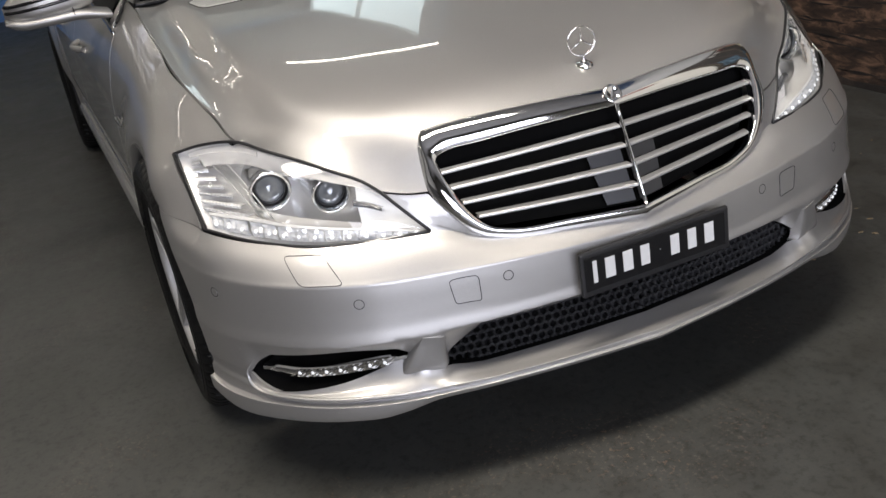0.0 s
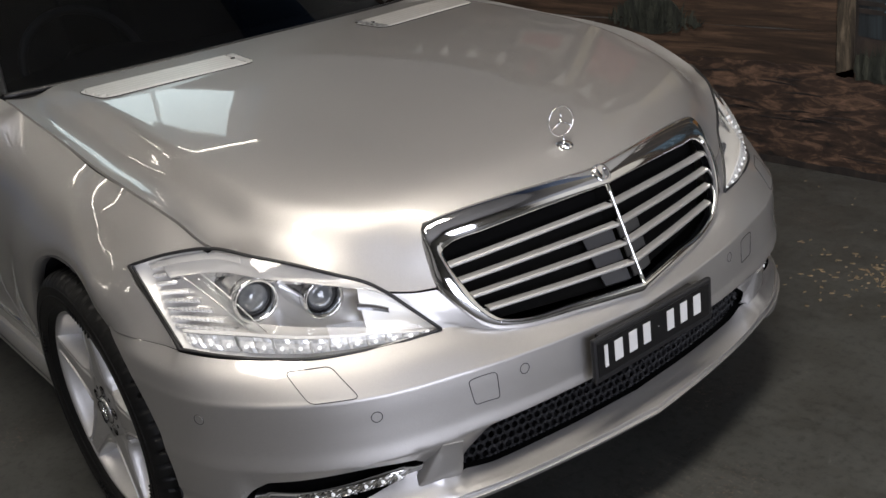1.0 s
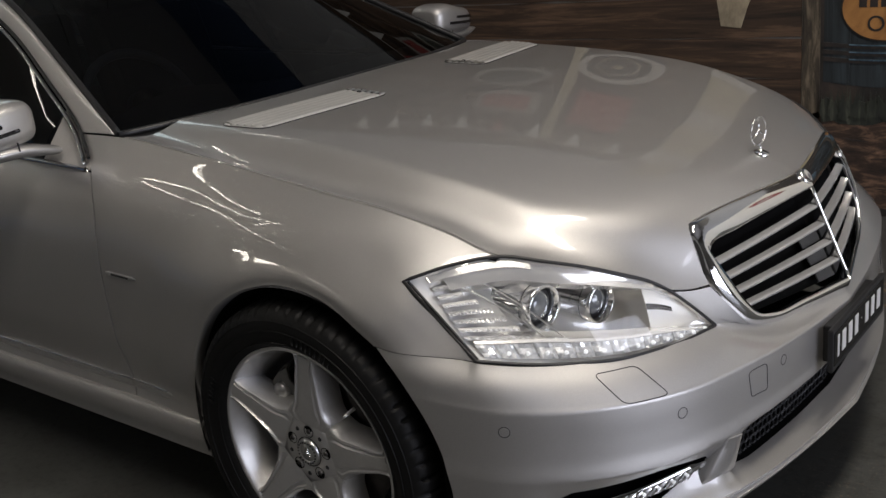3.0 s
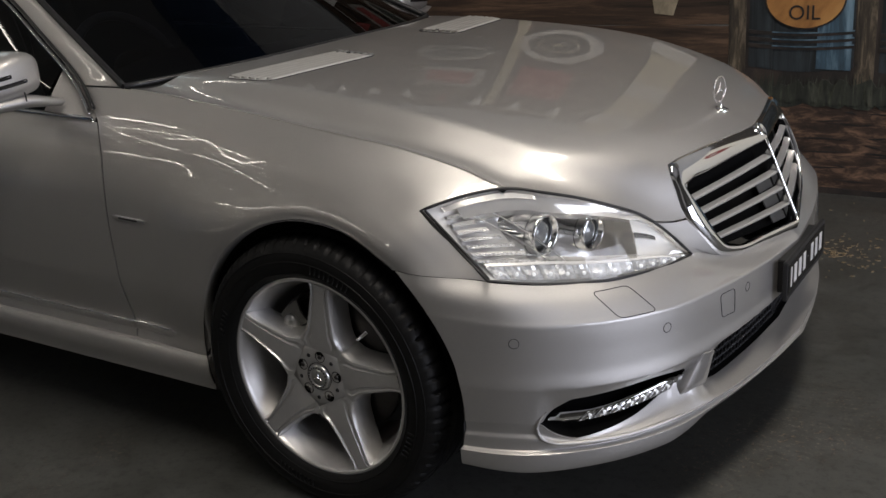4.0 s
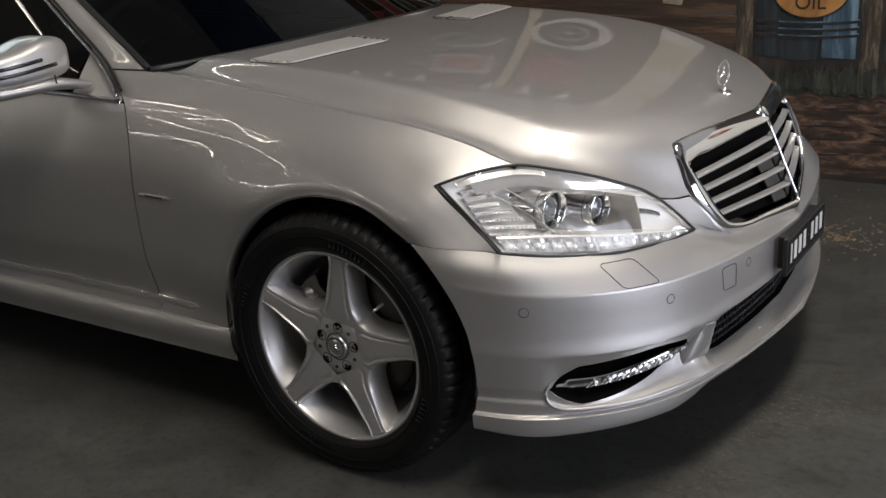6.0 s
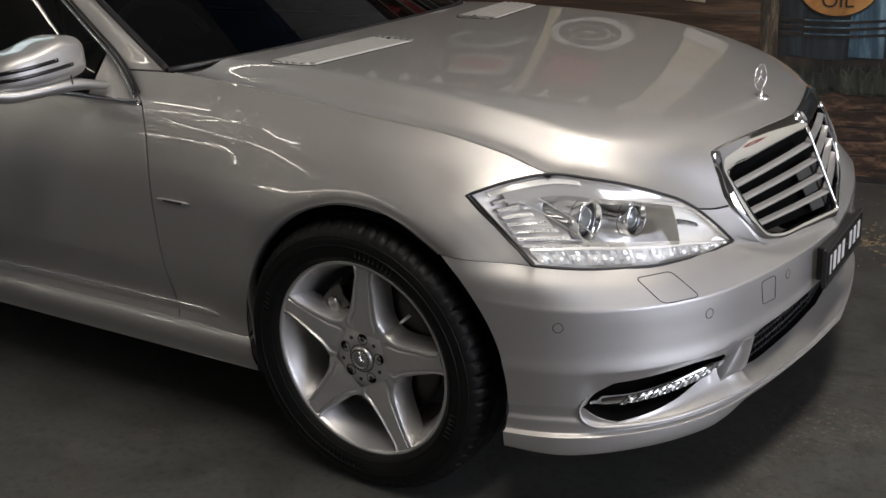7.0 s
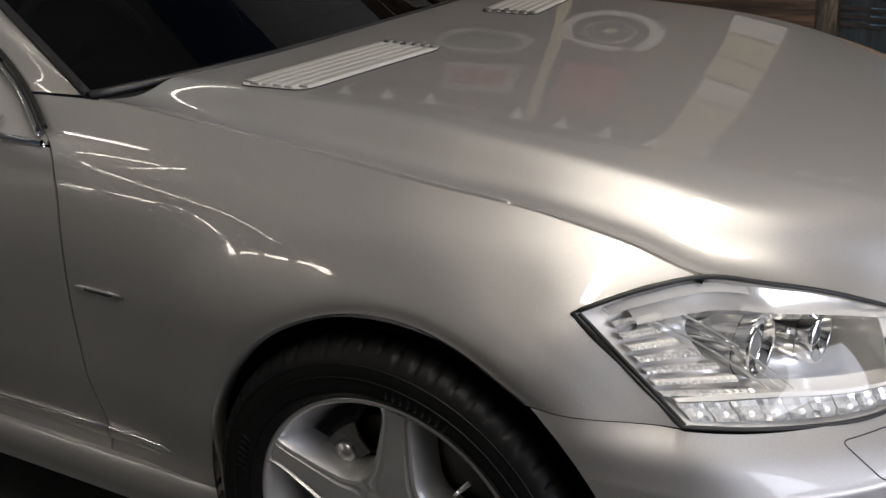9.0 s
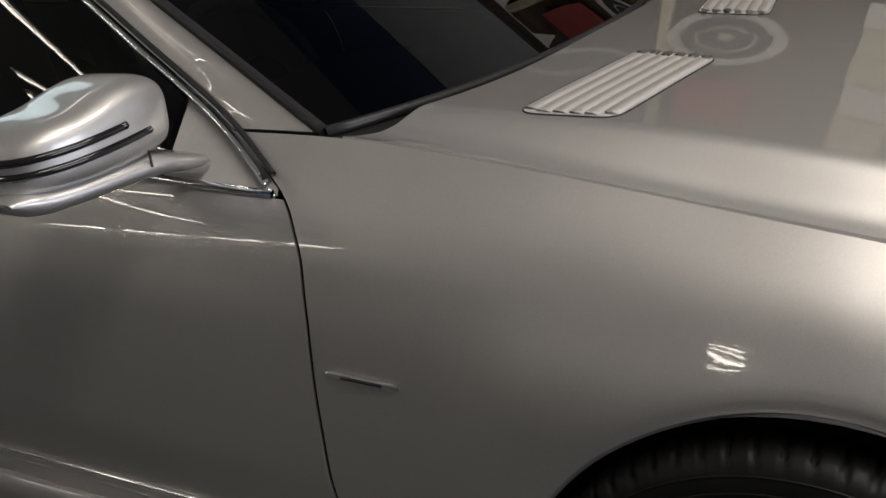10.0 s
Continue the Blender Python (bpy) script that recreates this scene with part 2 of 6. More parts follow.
def sheet(name, grids, mat, parent=None, label="", away=(-1.2, 0.0, 0.45), thick=0.004, wrap=False, crease=0.0):
    """One panel from one or more grids of points, with its outside away from a point, and a thickness."""
    grids = [np.asarray(g, float) for g in (grids if isinstance(grids, list) and np.ndim(grids[0]) == 3 else [grids])]
    verts, faces = [], []
    for g in grids:
        a = g[len(g) // 2, g.shape[1] // 2]
        du = g[min(len(g) // 2 + 1, len(g) - 1), g.shape[1] // 2] - g[len(g) // 2 - 1, g.shape[1] // 2]
        dv = g[len(g) // 2, min(g.shape[1] // 2 + 1, g.shape[1] - 1)] - g[len(g) // 2, g.shape[1] // 2 - 1]
        flip = np.cross(du, dv) @ (a - np.array(away)) < 0
        faces += grid_faces(len(g), g.shape[1], wrap, flip, len(verts))
        verts += list(g.reshape(-1, 3))
    ob = mesh_object(name, verts, faces, mat, parent, label)
    bm = bmesh.new()
    bm.from_mesh(ob.data)
    bmesh.ops.remove_doubles(bm, verts=bm.verts, dist=0.0004)
    bm.normal_update()
    if thick:
        front, rim = list(bm.faces), [e for e in bm.edges if e.is_boundary]
        back = {v: bm.verts.new(v.co - v.normal * thick) for v in list(bm.verts)}
        for q in front:
            bm.faces.new([back[v] for v in reversed(q.verts)]).smooth = True
        for e in rim:
            loop = e.link_loops[0]
            p, q = loop.vert, loop.link_loop_next.vert
            bm.faces.new((q, p, back[p], back[q]))
        for e in rim:
            e.smooth = False
        for e in bm.edges:
            if len(e.link_faces) == 2 and e.smooth and e.calc_face_angle(0) > 0.7:
                e.smooth = False
    if crease:
        for e in bm.edges:
            if len(e.link_faces) == 2 and e.calc_face_angle(0) > crease:
                e.smooth = False
    bm.to_mesh(ob.data)
    bm.free()
    return ob


def flipped(p):
    return np.asarray(p, float) * (1, -1, 1)


def tube(name, path, radius, mat, parent=None, label="", sides=10, closed=False, squash=(1.0, 1.0)):
    """A bar of round or oval section along a path; radius may be one for each point."""
    p = np.array(path, float)
    n = len(p)
    r = np.broadcast_to(np.asarray(radius, float), (n,))
    t = np.roll(p, -1, 0) - np.roll(p, 1, 0) if closed else np.gradient(p, axis=0)
    t /= np.linalg.norm(t, axis=1)[:, None] + 1e-9
    up = np.array((0, 0, 1.0)) if abs(t[:, 2]).mean() < 0.8 else np.array((0, 1.0, 0))
    a = np.cross(t, up)
    a /= np.linalg.norm(a, axis=1)[:, None] + 1e-9
    b = np.cross(a, t)
    ang = np.linspace(0, 2 * np.pi, sides, endpoint=False)
    rings = p[:, None] + r[:, None, None] * (np.cos(ang)[None, :, None] * a[:, None] * squash[0] + np.sin(ang)[None, :, None] * b[:, None] * squash[1])
    verts = rings.reshape(-1, 3)
    faces = []
    for i in range(n if closed else n - 1):
        for j in range(sides):
            q, k = ((i + 1) % n) * sides, (j + 1) % sides
            faces.append((i * sides + j, i * sides + k, q + k, q + j))
    if not closed:
        faces += [tuple(range(sides)), tuple(range((n - 1) * sides, n * sides))[::-1]]
    return mesh_object(name, verts, faces, mat, parent, label)


def block(name, lo, hi, mat, parent=None, label="", bevel=0.0, at=None, segments=2):
    bm = bmesh.new()
    bmesh.ops.create_cube(bm, size=1)
    for v in bm.verts:
        v.co = Vector([(lo[i] + hi[i]) / 2 + v.co[i] * (hi[i] - lo[i]) for i in range(3)])
    if bevel:
        bmesh.ops.bevel(bm, geom=list(bm.edges), offset=bevel, segments=segments, affect="EDGES", profile=0.6)
    me = bpy.data.meshes.new(name)
    bm.to_mesh(me)
    bm.free()
    me.materials.append(mat)
    ob = new(name, me)
    if at is not None:
        ob.matrix_world = at
    ob.parent = parent
    if label:
        ob["label"] = label
    return ob


def lathe(name, profile, mat, parent=None, label="", n=96, at=None, ripple=None):
    """A turned form about the y axis; profile of (radius, y)."""
    verts, m = [], len(profile)
    for i in range(n):
        a = 2 * math.pi * i / n
        for j, (r, y) in enumerate(profile):
            q = r + (ripple(i, j) if ripple else 0.0)
            verts.append((q * math.cos(a), y, q * math.sin(a)))
    return mesh_object(name, verts, grid_faces(n, m, True), mat, parent, label, at=at)


def thing(name, label, category, at=None, group=""):
    ob = new(name)
    if at is not None:
        ob.matrix_world = at
    return tagged(ob, label, category, group)


# ---- the hall: floor, walls, ceiling ----
def slab(name, lo, hi, mat, label):
    return tagged(block(name, lo, hi, mat), label, name.split("_")[0], kind="structure")


(X0, X1), (Y0, Y1) = ROOM_X, ROOM_Y
slab("floor", (X0 - 0.2, Y0 - 0.2, -0.2), (X1 + 6, Y1 + 0.2, 0.0), FLOOR, "dark worn painted concrete workshop floor")
slab("wall_north", (X0, Y1 + 0.02, 0.0), (X1, Y1 + 0.22, ROOM_Z), WALLPAINT, "plain wall that carries the painted mural")
slab("wall_south", (X0, Y0 - 0.2, 0.0), (X1, Y0, ROOM_Z), DARKWALL, "dark painted wall of the hall")
# unseen pale band, added so the door's upper half reflects lighter than the lower
slab("wall_south_2", (X0 + 0.01, Y0 - 0.01, 2.1), (X1 - 0.01, Y0 + 0.006, 4.2), MIDWALL, "unseen pale upper wall, added to lighten the car's side")
slab("wall_west", (X0 - 0.2, Y0 - 0.2, 0.0), (X0, Y1 + 0.22, ROOM_Z), WALLPAINT, "pale grey painted end wall")
slab("wall_east", (X1, 0.7, 0.0), (X1 + 0.2, Y1 + 0.22, ROOM_Z), WALLPAINT, "wall beside the open roller door")
slab("wall_east_2", (X1, Y0 - 0.2, 0.0), (X1 + 0.2, -3.9, ROOM_Z), WALLPAINT, "wall beside the open roller door")
slab("wall_east_3", (X1, -3.9, 3.05), (X1 + 0.2, 0.7, ROOM_Z), WALLPAINT, "lintel over the open roller door")
slab("ceiling", (X0 - 0.2, Y0 - 0.2, ROOM_Z), (X1 + 0.2, Y1 + 0.22, ROOM_Z + 0.15), CEILPAINT, "dull painted ceiling of the hall")
slab("trim", (X0 + 0.002, Y0, 0.0), (X0 + 0.03, Y1, 0.9), BLUEPAINT, "blue painted band along the end wall")
# frame added round that lamp; it stands in for the pale wall
win = tagged(new("bay_panel_1"), "added bright panel in a thin white frame, standing in for a lit pale wall", "window", kind="structure")
win.matrix_world = pose(0, Y1, 0)
for x in (-8.4, -6.55, -4.7):
    block("mullion", (x - 0.014, -0.11, 3.08), (x + 0.014, 0.02, 4.47), FIXTURE, win, bevel=0.006)
for z in (3.06, 4.49):
    block("panel_rail", (-8.43, -0.11, z - 0.03), (-4.67, 0.02, z + 0.03), FIXTURE, win, bevel=0.006)
slab("wall_north_3", (-4.39, Y1 - 0.002, 2.32), (6.9, Y1 + 0.0195, 3.55), BLUEGREY, "dull blue-grey upper wall panel")
slab("wall_north_4", (1.76, Y1 - 0.016, 0.0), (6.9, Y1 + 0.0195, 2.31), CREAMWALL, "pale cream lower wall past the mural")
slab("wall_north_5", (-4.39, Y1 - 0.002, 3.56), (1.5, Y1 + 0.0195, 4.95), NAVY, "dark blue painted band high on the wall")
slab("wall_west_2", (X0, Y0, 2.6), (X0 + 0.03, Y1 - 0.01, 4.5), CREAMWALL, "pale cream upper wall panel")
slab("trim_2", (X0 + 0.03, Y1 - 0.012, 4.55), (-4.4, Y1 + 0.02, 4.95), SKYBLUE, "light blue band along the top of the wall")

slab("trim_4", (X0 + 0.03, Y0, 4.5), (X0 + 0.05, Y1 - 0.02, 4.95), SKYBLUE, "light blue band along the top of the end wall")
slab("trim_3", (-4.62, Y1 - 0.012, 3.0), (-4.395, Y1 + 0.0195, 4.5), SKYBLUE, "light blue painted pier beside the bright panel")

for tx, ty, tz, turn, tl in TUBES:
    lampfit = thing("ceiling_light", "slim white tube light hung on thin cords", "ceiling light", pose(tx, ty, tz, 0, 0, turn), "tube lights")
    block("housing", (-tl / 2, -0.018, 0.012), (tl / 2, 0.018, 0.05), FIXTURE, lampfit, bevel=0.01)
    for sx in (-1, 1):
        block("end_cap", (sx * (tl / 2 - 0.01) - 0.012, -0.026, -0.018), (sx * (tl / 2 - 0.01) + 0.012, 0.026, 0.03), FIXTURE, lampfit, bevel=0.005)
        tube("cord", [(sx * tl * 0.33, 0, 0.04), (sx * tl * 0.34, 0.01, 0.7), (sx * tl * 0.33, 0, ROOM_Z - tz)], 0.006, BLACK, lampfit, sides=6)
    tube("tube", [(0.025 - tl / 2, 0, -0.022), (tl / 2 - 0.025, 0, -0.026)], 0.030 if 0.5 < tl < 1 else 0.014, TUBE_GLOW, lampfit, "lit fluorescent tube", sides=10)
for kx, ky, kw, kl, watts in SKYLIGHTS:
    skyl = thing("skylight", "narrow white framed skylight with glazing bars in the ceiling", "skylight", pose(kx, ky, ROOM_Z), "skylights")
    for s in (-1, 1):
        block("frame_side", (s * kw / 2 - 0.04, -kl / 2, -0.10), (s * kw / 2 + 0.04, kl / 2, 0.0), FIXTURE, skyl, bevel=0.008)
        block("frame_end", (0.04 - kw / 2, s * kl / 2 - 0.04, -0.10), (kw / 2 - 0.04, s * kl / 2 + 0.04, 0.0), FIXTURE, skyl, bevel=0.008)
    for k in range(1, 6):
        y = kl * (k / 6 - 0.5)
        block("glazing_bar", (0.04 - kw / 2, y - 0.03, -0.09), (kw / 2 - 0.04, y + 0.03, -0.055), FIXTURE, skyl, bevel=0.006)
    block("glazing_bar", (-0.015, 0.04 - kl / 2, -0.088), (0.015, kl / 2 - 0.04, -0.057), FIXTURE, skyl, bevel=0.006)

# ---- the car: shape of its sides ----
AX, AZ, AR = 0.027, 0.345, 0.382          # front wheel arch: centre and radius
WHEELBASE = 3.035
SHUT = ((-0.90, 0.742, 0.962), (-0.70, 0.748, 0.964), (-0.38, 0.766, 0.942), (-0.15, 0.772, 0.915), (0.05, 0.781, 0.893), (0.22, 0.776, 0.868), (0.343, 0.758, 0.833), (0.446, 0.739, 0.793))
NOSE = ((0.512, 0.698, 0.778), (0.568, 0.647, 0.757), (0.617, 0.594, 0.730), (0.658, 0.537, 0.697), (0.678, 0.516, 0.677), (0.722, 0.430, 0.664), (0.78, 0.36, 0.645))


def edge_y(x):
    return pw(x, *((k[0], k[1]) for k in SHUT + NOSE))


def edge_z(x):
    return pw(x, *((k[0], k[2]) for k in SHUT + NOSE))


def side_y(x, z):
    """Half width of the body's side at x and height z."""
    x, z = np.broadcast_arrays(np.asarray(x, float), np.asarray(z, float))
    tz, ty = edge_z(np.clip(x, -0.9, 0.446)), edge_y(np.clip(x, -0.9, 0.446))
    zs = np.stack([np.full_like(x, v) for v in (0.18, 0.305, 0.357, 0.5, 0.645, 0.764)] + [0.764 + 0.55 * (tz - 0.764), tz, tz + 0.2], -1)
    ys = np.stack([
        np.full_like(x, 0.86), np.full_like(x, 0.884), np.full_like(x, 0.874),
        pw(x, (-4.2, 0.90), (-2.5, 0.905), (-0.6, 0.893), (0, 0.902), (0.3, 0.908), (0.45, 0.885)),
        pw(x, (-4.2, 0.90), (-2.5, 0.908), (-0.6, 0.890), (0, 0.905), (0.2, 0.908), (0.3, 0.895), (0.451, 0.852)),
        pw(x, (-4.2, 0.87), (-2.5, 0.890), (-0.6, 0.874), (0, 0.872), (0.2, 0.868), (0.3, 0.857), (0.446, 0.762)),
        pw(x, (-0.9, 0.832), (-0.6, 0.834), (0, 0.836), (0.3, 0.812), (0.446, 0.752)),
        ty, ty - 0.15], -1)
    out = np.empty_like(x)
    for i in np.ndindex(x.shape):
        out[i] = hermite(z[i], zs[i], ys[i], True)
    for cx in (AX, -WHEELBASE):
        r = np.hypot(x - cx, z - AZ) - AR
        wide = pw(r, (-0.05, 0.014), (0.0, 0.0140), (0.016, 0.0175), (0.030, 0.0185), (0.070, 0.0165), (0.120, 0.0115), (0.160, 0.0058), (0.20, 0.0017), (0.25, 0.0), (9.0, 0.0))
        slim = pw(r, (-0.05, 0.014), (0.0, 0.0135), (0.020, 0.0185), (0.030, 0.0190), (0.048, 0.0165), (0.080, 0.0075), (0.11, 0.001), (0.14, 0.0), (9.0, 0.0))
        k = np.clip((cx + 0.22 - x) / 0.24, 0, 1)
        out = out + (slim + (wide - slim) * k * k * (3 - 2 * k)) * np.clip((z - 0.22) / 0.2, 0, 1)
    taper = 1 - 0.075 * np.clip((-x - 3.0) / 1.2, 0, 1) ** 1.5
    return out * taper


def on_side(x, z):
    x, z = np.broadcast_arrays(np.asarray(x, float), np.asarray(z, float))
    return np.stack([x, -side_y(x, z), z], -1)


def gap_x(z):
    """The line between the wing and the front door, and up the chrome strip."""
    return pw(z, (0.2, -0.628), (0.31, -0.632), (0.44, -0.645), (0.62, -0.655), (0.76, -0.664), (0.84, -0.682), (0.889, -0.716), (0.962, -0.857))


# far flank narrowed to fit the camera's views
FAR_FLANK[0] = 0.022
CAR = thing("car", "silver metallic saloon car parked on the workshop floor", "car")


def rows(lo, mid, hi, n1=26, n2=22):
    a, b = np.linspace(0, 1, n1), np.linspace(0, 1, n2)
    return np.concatenate([lo + (mid - lo) * a, mid + (hi - mid) * b[1:]])


def wing():
    mid = 0.764
    one = []
    for u in np.linspace(0, 1, 40):
        zt = rows(0.305 + 0.04 * max(0, u - 0.9) * 10, mid, 0.962)
        x = gap_x(zt) + 0.003
        x = x + (AX - AR - x) * u
        top = edge_z(np.clip(x, -0.9, 0.446)) - 0.002
        z = np.where(zt > mid, mid + (zt - mid) / (0.962 - mid) * (np.minimum(top, 0.962) - mid), zt)
        one.append(on_side(x, z))
    two = []
    for a in np.linspace(math.pi, math.acos((0.258 - AX) / AR), 64):
        x = AX + AR * math.cos(a)
        z = rows(AZ + AR * math.sin(a), mid, float(edge_z(x)) - 0.002)
        two.append(on_side(x, z))
    low, high = [], []
    for x in np.linspace(0.258, 0.449, 34):
        zb = np.interp(x, (0.258, 0.451), (0.645, 0.628)) + 0.002
        zt = mid if x < 0.30 else np.interp(x, (0.30, 0.451), (0.764, 0.628)) - 0.001
        low.append(on_side(x, np.linspace(zb, max(zt, zb + 1e-4), 26)))
    for x in np.linspace(0.258, 0.444, 34):
        zb = mid if x < 0.30 else float(pw(x, (0.30, 0.764), (0.37, 0.786), (0.446, 0.793))) + 0.002
        high.append(on_side(x, np.linspace(zb, max(float(edge_z(x)) - 0.002, zb + 1e-4), 22)))
    lip = []
    for a in np.linspace(math.pi + 0.1, math.acos((0.258 - AX) / AR), 60):
        x, z = AX + AR * math.cos(a), AZ + AR * math.sin(a)
        y = float(side_y(x, z))
        lip.append([(x, -y, z), (AX + (AR - 0.006) * math.cos(a), -y + 0.004, AZ + (AR - 0.006) * math.sin(a)), (AX + (AR - 0.006) * math.cos(a), -y + 0.03, AZ + (AR - 0.006) * math.sin(a))])
    return [np.array(one), np.array(two), np.array(low), np.array(high)], np.array(lip)


WING, LIP = wing()
for f in (lambda p: p, flipped):
    sheet("front_wing", [f(g) for g in WING], PAINT, CAR)
    sheet("arch_lip", f(LIP), PAINT, CAR, away=(AX, 0, AZ), thick=0)


def belt_z(x):
    return 0.889 + 0.022 * (-0.716 - x)


def door(xa, xb, first):
    g = []
    for u in np.linspace(0, 1, 40):
        v = np.linspace(0, 1, 44)
        xr = xa + (xb - xa) * u
        z = 0.308 + (belt_z(xr) - 0.308) * v
        x = (gap_x(np.minimum(z, 0.889)) - 0.003) * (1 - u) + xb * u if first else np.full_like(z, xr)
        g.append(on_side(x, z))
    return np.array(g)


def quarter():
    g = []
    for x in np.r_[np.linspace(-2.50, -2.66, 8), np.linspace(-2.662, -3.41, 50), np.linspace(-3.414, -4.15, 24)]:
        d = AR ** 2 - (x + WHEELBASE) ** 2
        lo = AZ + math.sqrt(d) if d > 0 else 0.308
        hi = float(pw(x, (-4.2, 0.86), (-3.6, 0.955), (-2.5, 0.93)))
        g.append(on_side(x, np.linspace(lo, hi, 30)))
    return np.array(g)


FRONT_DOOR, REAR_DOOR, QUARTER = door(-0.66, -1.70, True), door(-1.706, -2.494, False), quarter()
for f in (lambda p: p, flipped):
    fd = sheet("front_door", f(FRONT_DOOR), PAINT, CAR)
    rd = sheet("rear_door", f(REAR_DOOR), PAINT, CAR)
    sheet("rear_wing", f(QUARTER), PAINT, CAR)
    for d, hx in ((fd, -1.52), (rd, -2.36)):
        hp = [(hx + dx, -float(side_y(hx + dx, 0.77)) - 0.004 - 0.03 * math.sin(math.pi * k / 8), 0.77) for k, dx in enumerate(np.linspace(0, 0.2, 9))]
        tube("door_handle", f(hp), 0.012, PAINT, d)
    for xa, xb, par in ((-0.475, -0.633, CAR), (-0.642, -1.695, fd), (-1.71, -2.49, rd)):
        xs = np.linspace(xa, xb, 24)
        y = side_y(xs, 0.357)
        taper = np.clip((xa - xs) / 0.03, 0.05, 1) if par is CAR else np.ones_like(xs)
        body = np.stack([np.stack([xs, -(y + 0.0005 + (o - 0.001) * taper), 0.357 + dz * np.sqrt(taper)], -1) for o, dz in ((-0.004, -0.017), (0.004, -0.012), (0.006, 0.0), (0.004, 0.009), (-0.004, 0.014))], 1)
        strip = sheet("side_moulding", f(body), PAINT, par, thick=0)
        tube("chrome_insert", f(np.stack([xs, -(y + 0.0045), np.full_like(xs, 0.367)], -1)[(2 if par is CAR else 0):]), 0.0026, CHROME, strip if par is CAR else par)

# sill skirts
for f in (lambda p: p, flipped):
    xs = np.r_[np.linspace(-0.352, -0.372, 4), np.linspace(-0.39, -2.62, 40)]
    prof = ((0.868, 0.322), (0.892, 0.319), (0.900, 0.308), (0.903, 0.286), (0.899, 0.262), (0.888, 0.241), (0.888, 0.226), (0.85, 0.205), (0.76, 0.20))
    sk = np.array([[(x, -y, z) for y, z in prof] for x in xs])
    sheet("sill_skirt", f(sk), PAINT, CAR)
    cap = np.array([[(-0.352, -y, z), (-0.352, -0.76, max(z - 0.01, 0.2))] for y, z in prof])
    sheet("sill_end", f(cap), PAINT, CAR, thick=0.003)

# ---- bonnet ----
def crown_z(x):
    return pw(x, (-0.9, 0.985), (-0.53, 0.984), (-0.3, 0.976), (0, 0.952), (0.3, 0.907), (0.5, 0.866), (0.652, 0.822), (0.735, 0.783), (0.82, 0.74))


def bonnet_z(x, y):
    s = np.clip(np.abs(y) / edge_y(x), 0, 1.05)
    f = pw(s, (0, 0), (0.3, 0.025), (0.55, 0.075), (0.72, 0.125), (0.79, 0.165), (0.822, 0.195), (0.836, 0.265), (0.866, 0.62), (0.892, 0.98), (0.912, 1.15), (0.938, 1.23), (0.97, 1.17), (1.0, 1.0), (1.05, 0.95))
    nose = pw(s, (0, 0), (0.3, 0.03), (0.5, 0.09), (0.64, 0.165), (0.74, 0.26), (0.80, 0.36), (0.85, 0.52), (0.90, 0.74), (0.95, 0.90), (1.0, 1.0), (1.05, 1.1))
    k = np.clip((x - 0.08) / 0.60, 0, 1)
    k = k * k * (3 - 2 * k)
    return crown_z(x) - (crown_z(x) - edge_z(x)) * (f * (1 - k) + nose * k)


def coons(c0, c1, d0, d1):
    """A patch between curves c0, c1 (along u) and d0, d1 (along v)."""
    c0, c1, d0, d1 = (np.asarray(c, float) for c in (c0, c1, d0, d1))
    u, v = np.linspace(0, 1, len(c0))[:, None, None], np.linspace(0, 1, len(d0))[None, :, None]
    ruled = (1 - v) * c0[:, None] + v * c1[:, None] + (1 - u) * d0[None] + u * d1[None]
    return ruled - ((1 - u) * (1 - v) * c0[0] + u * (1 - v) * c0[-1] + (1 - u) * v * c1[0] + u * v * c1[-1])


def bonnet():
    nu, na, nb, nc, nd = 90, 44, 6, 8, 34
    centre = np.stack([np.linspace(-0.53, 0.735, nu), np.zeros(nu)], -1)
    xs = np.linspace(-0.655, 0.446, nu)
    outer = np.stack([xs, -(edge_y(xs) - 0.0034)], -1)
    ya = np.linspace(0, 0.405, na)
    fa = np.stack([0.735 - 0.072 * (ya / 0.418) ** 1.3, -ya], -1)
    fb = spline([fa[-1], (0.676, -0.419), (0.719, -0.431)], nb)[1:]
    fc = spline([fb[-1], (0.702, -0.468), (0.678, -0.512)], nc)[1:]
    fd = spline([fc[-1]] + [(k[0], -k[1]) for k in NOSE[3::-1]] + [(0.446, -0.735)], nd)[1:]
    front = np.concatenate([fa, fb, fc, fd])
    n = len(front)
    t = np.linspace(0, 1, n)
    rear = np.stack([-0.53 - 0.125 * t ** 4, -(edge_y(-0.655) - 0.0034) * t], -1)
    plan = coons(rear, front, centre, outer)
    z = bonnet_z(plan[..., 0], plan[..., 1])
    half = np.concatenate([plan, z[..., None]], -1)
    return np.concatenate([flipped(half[:0:-1]), half])


BONNET = bonnet()
sheet("bonnet", BONNET, PAINT, CAR, "silver bonnet with two slatted air vents", thick=0.008)


# black strip under the shut line, put in for the shade in the gap
for f in (lambda p: p, flipped):
    xs = np.linspace(-0.66, 0.44, 60)
    e = np.stack([xs, -edge_y(xs), edge_z(xs) - 0.0075], -1)
    sheet("shut_gap_shade", f(np.stack([e + (0, -0.008, -0.002), e, e + (0, 0.008, 0.0)], 1)), VOID, CAR, thick=0)


def on_bonnet(x, y, up=0.0):
    x, y = np.broadcast_arrays(np.asarray(x, float), np.asarray(y, float))
    return np.stack([x, y, bonnet_z(x, y) + up], -1)


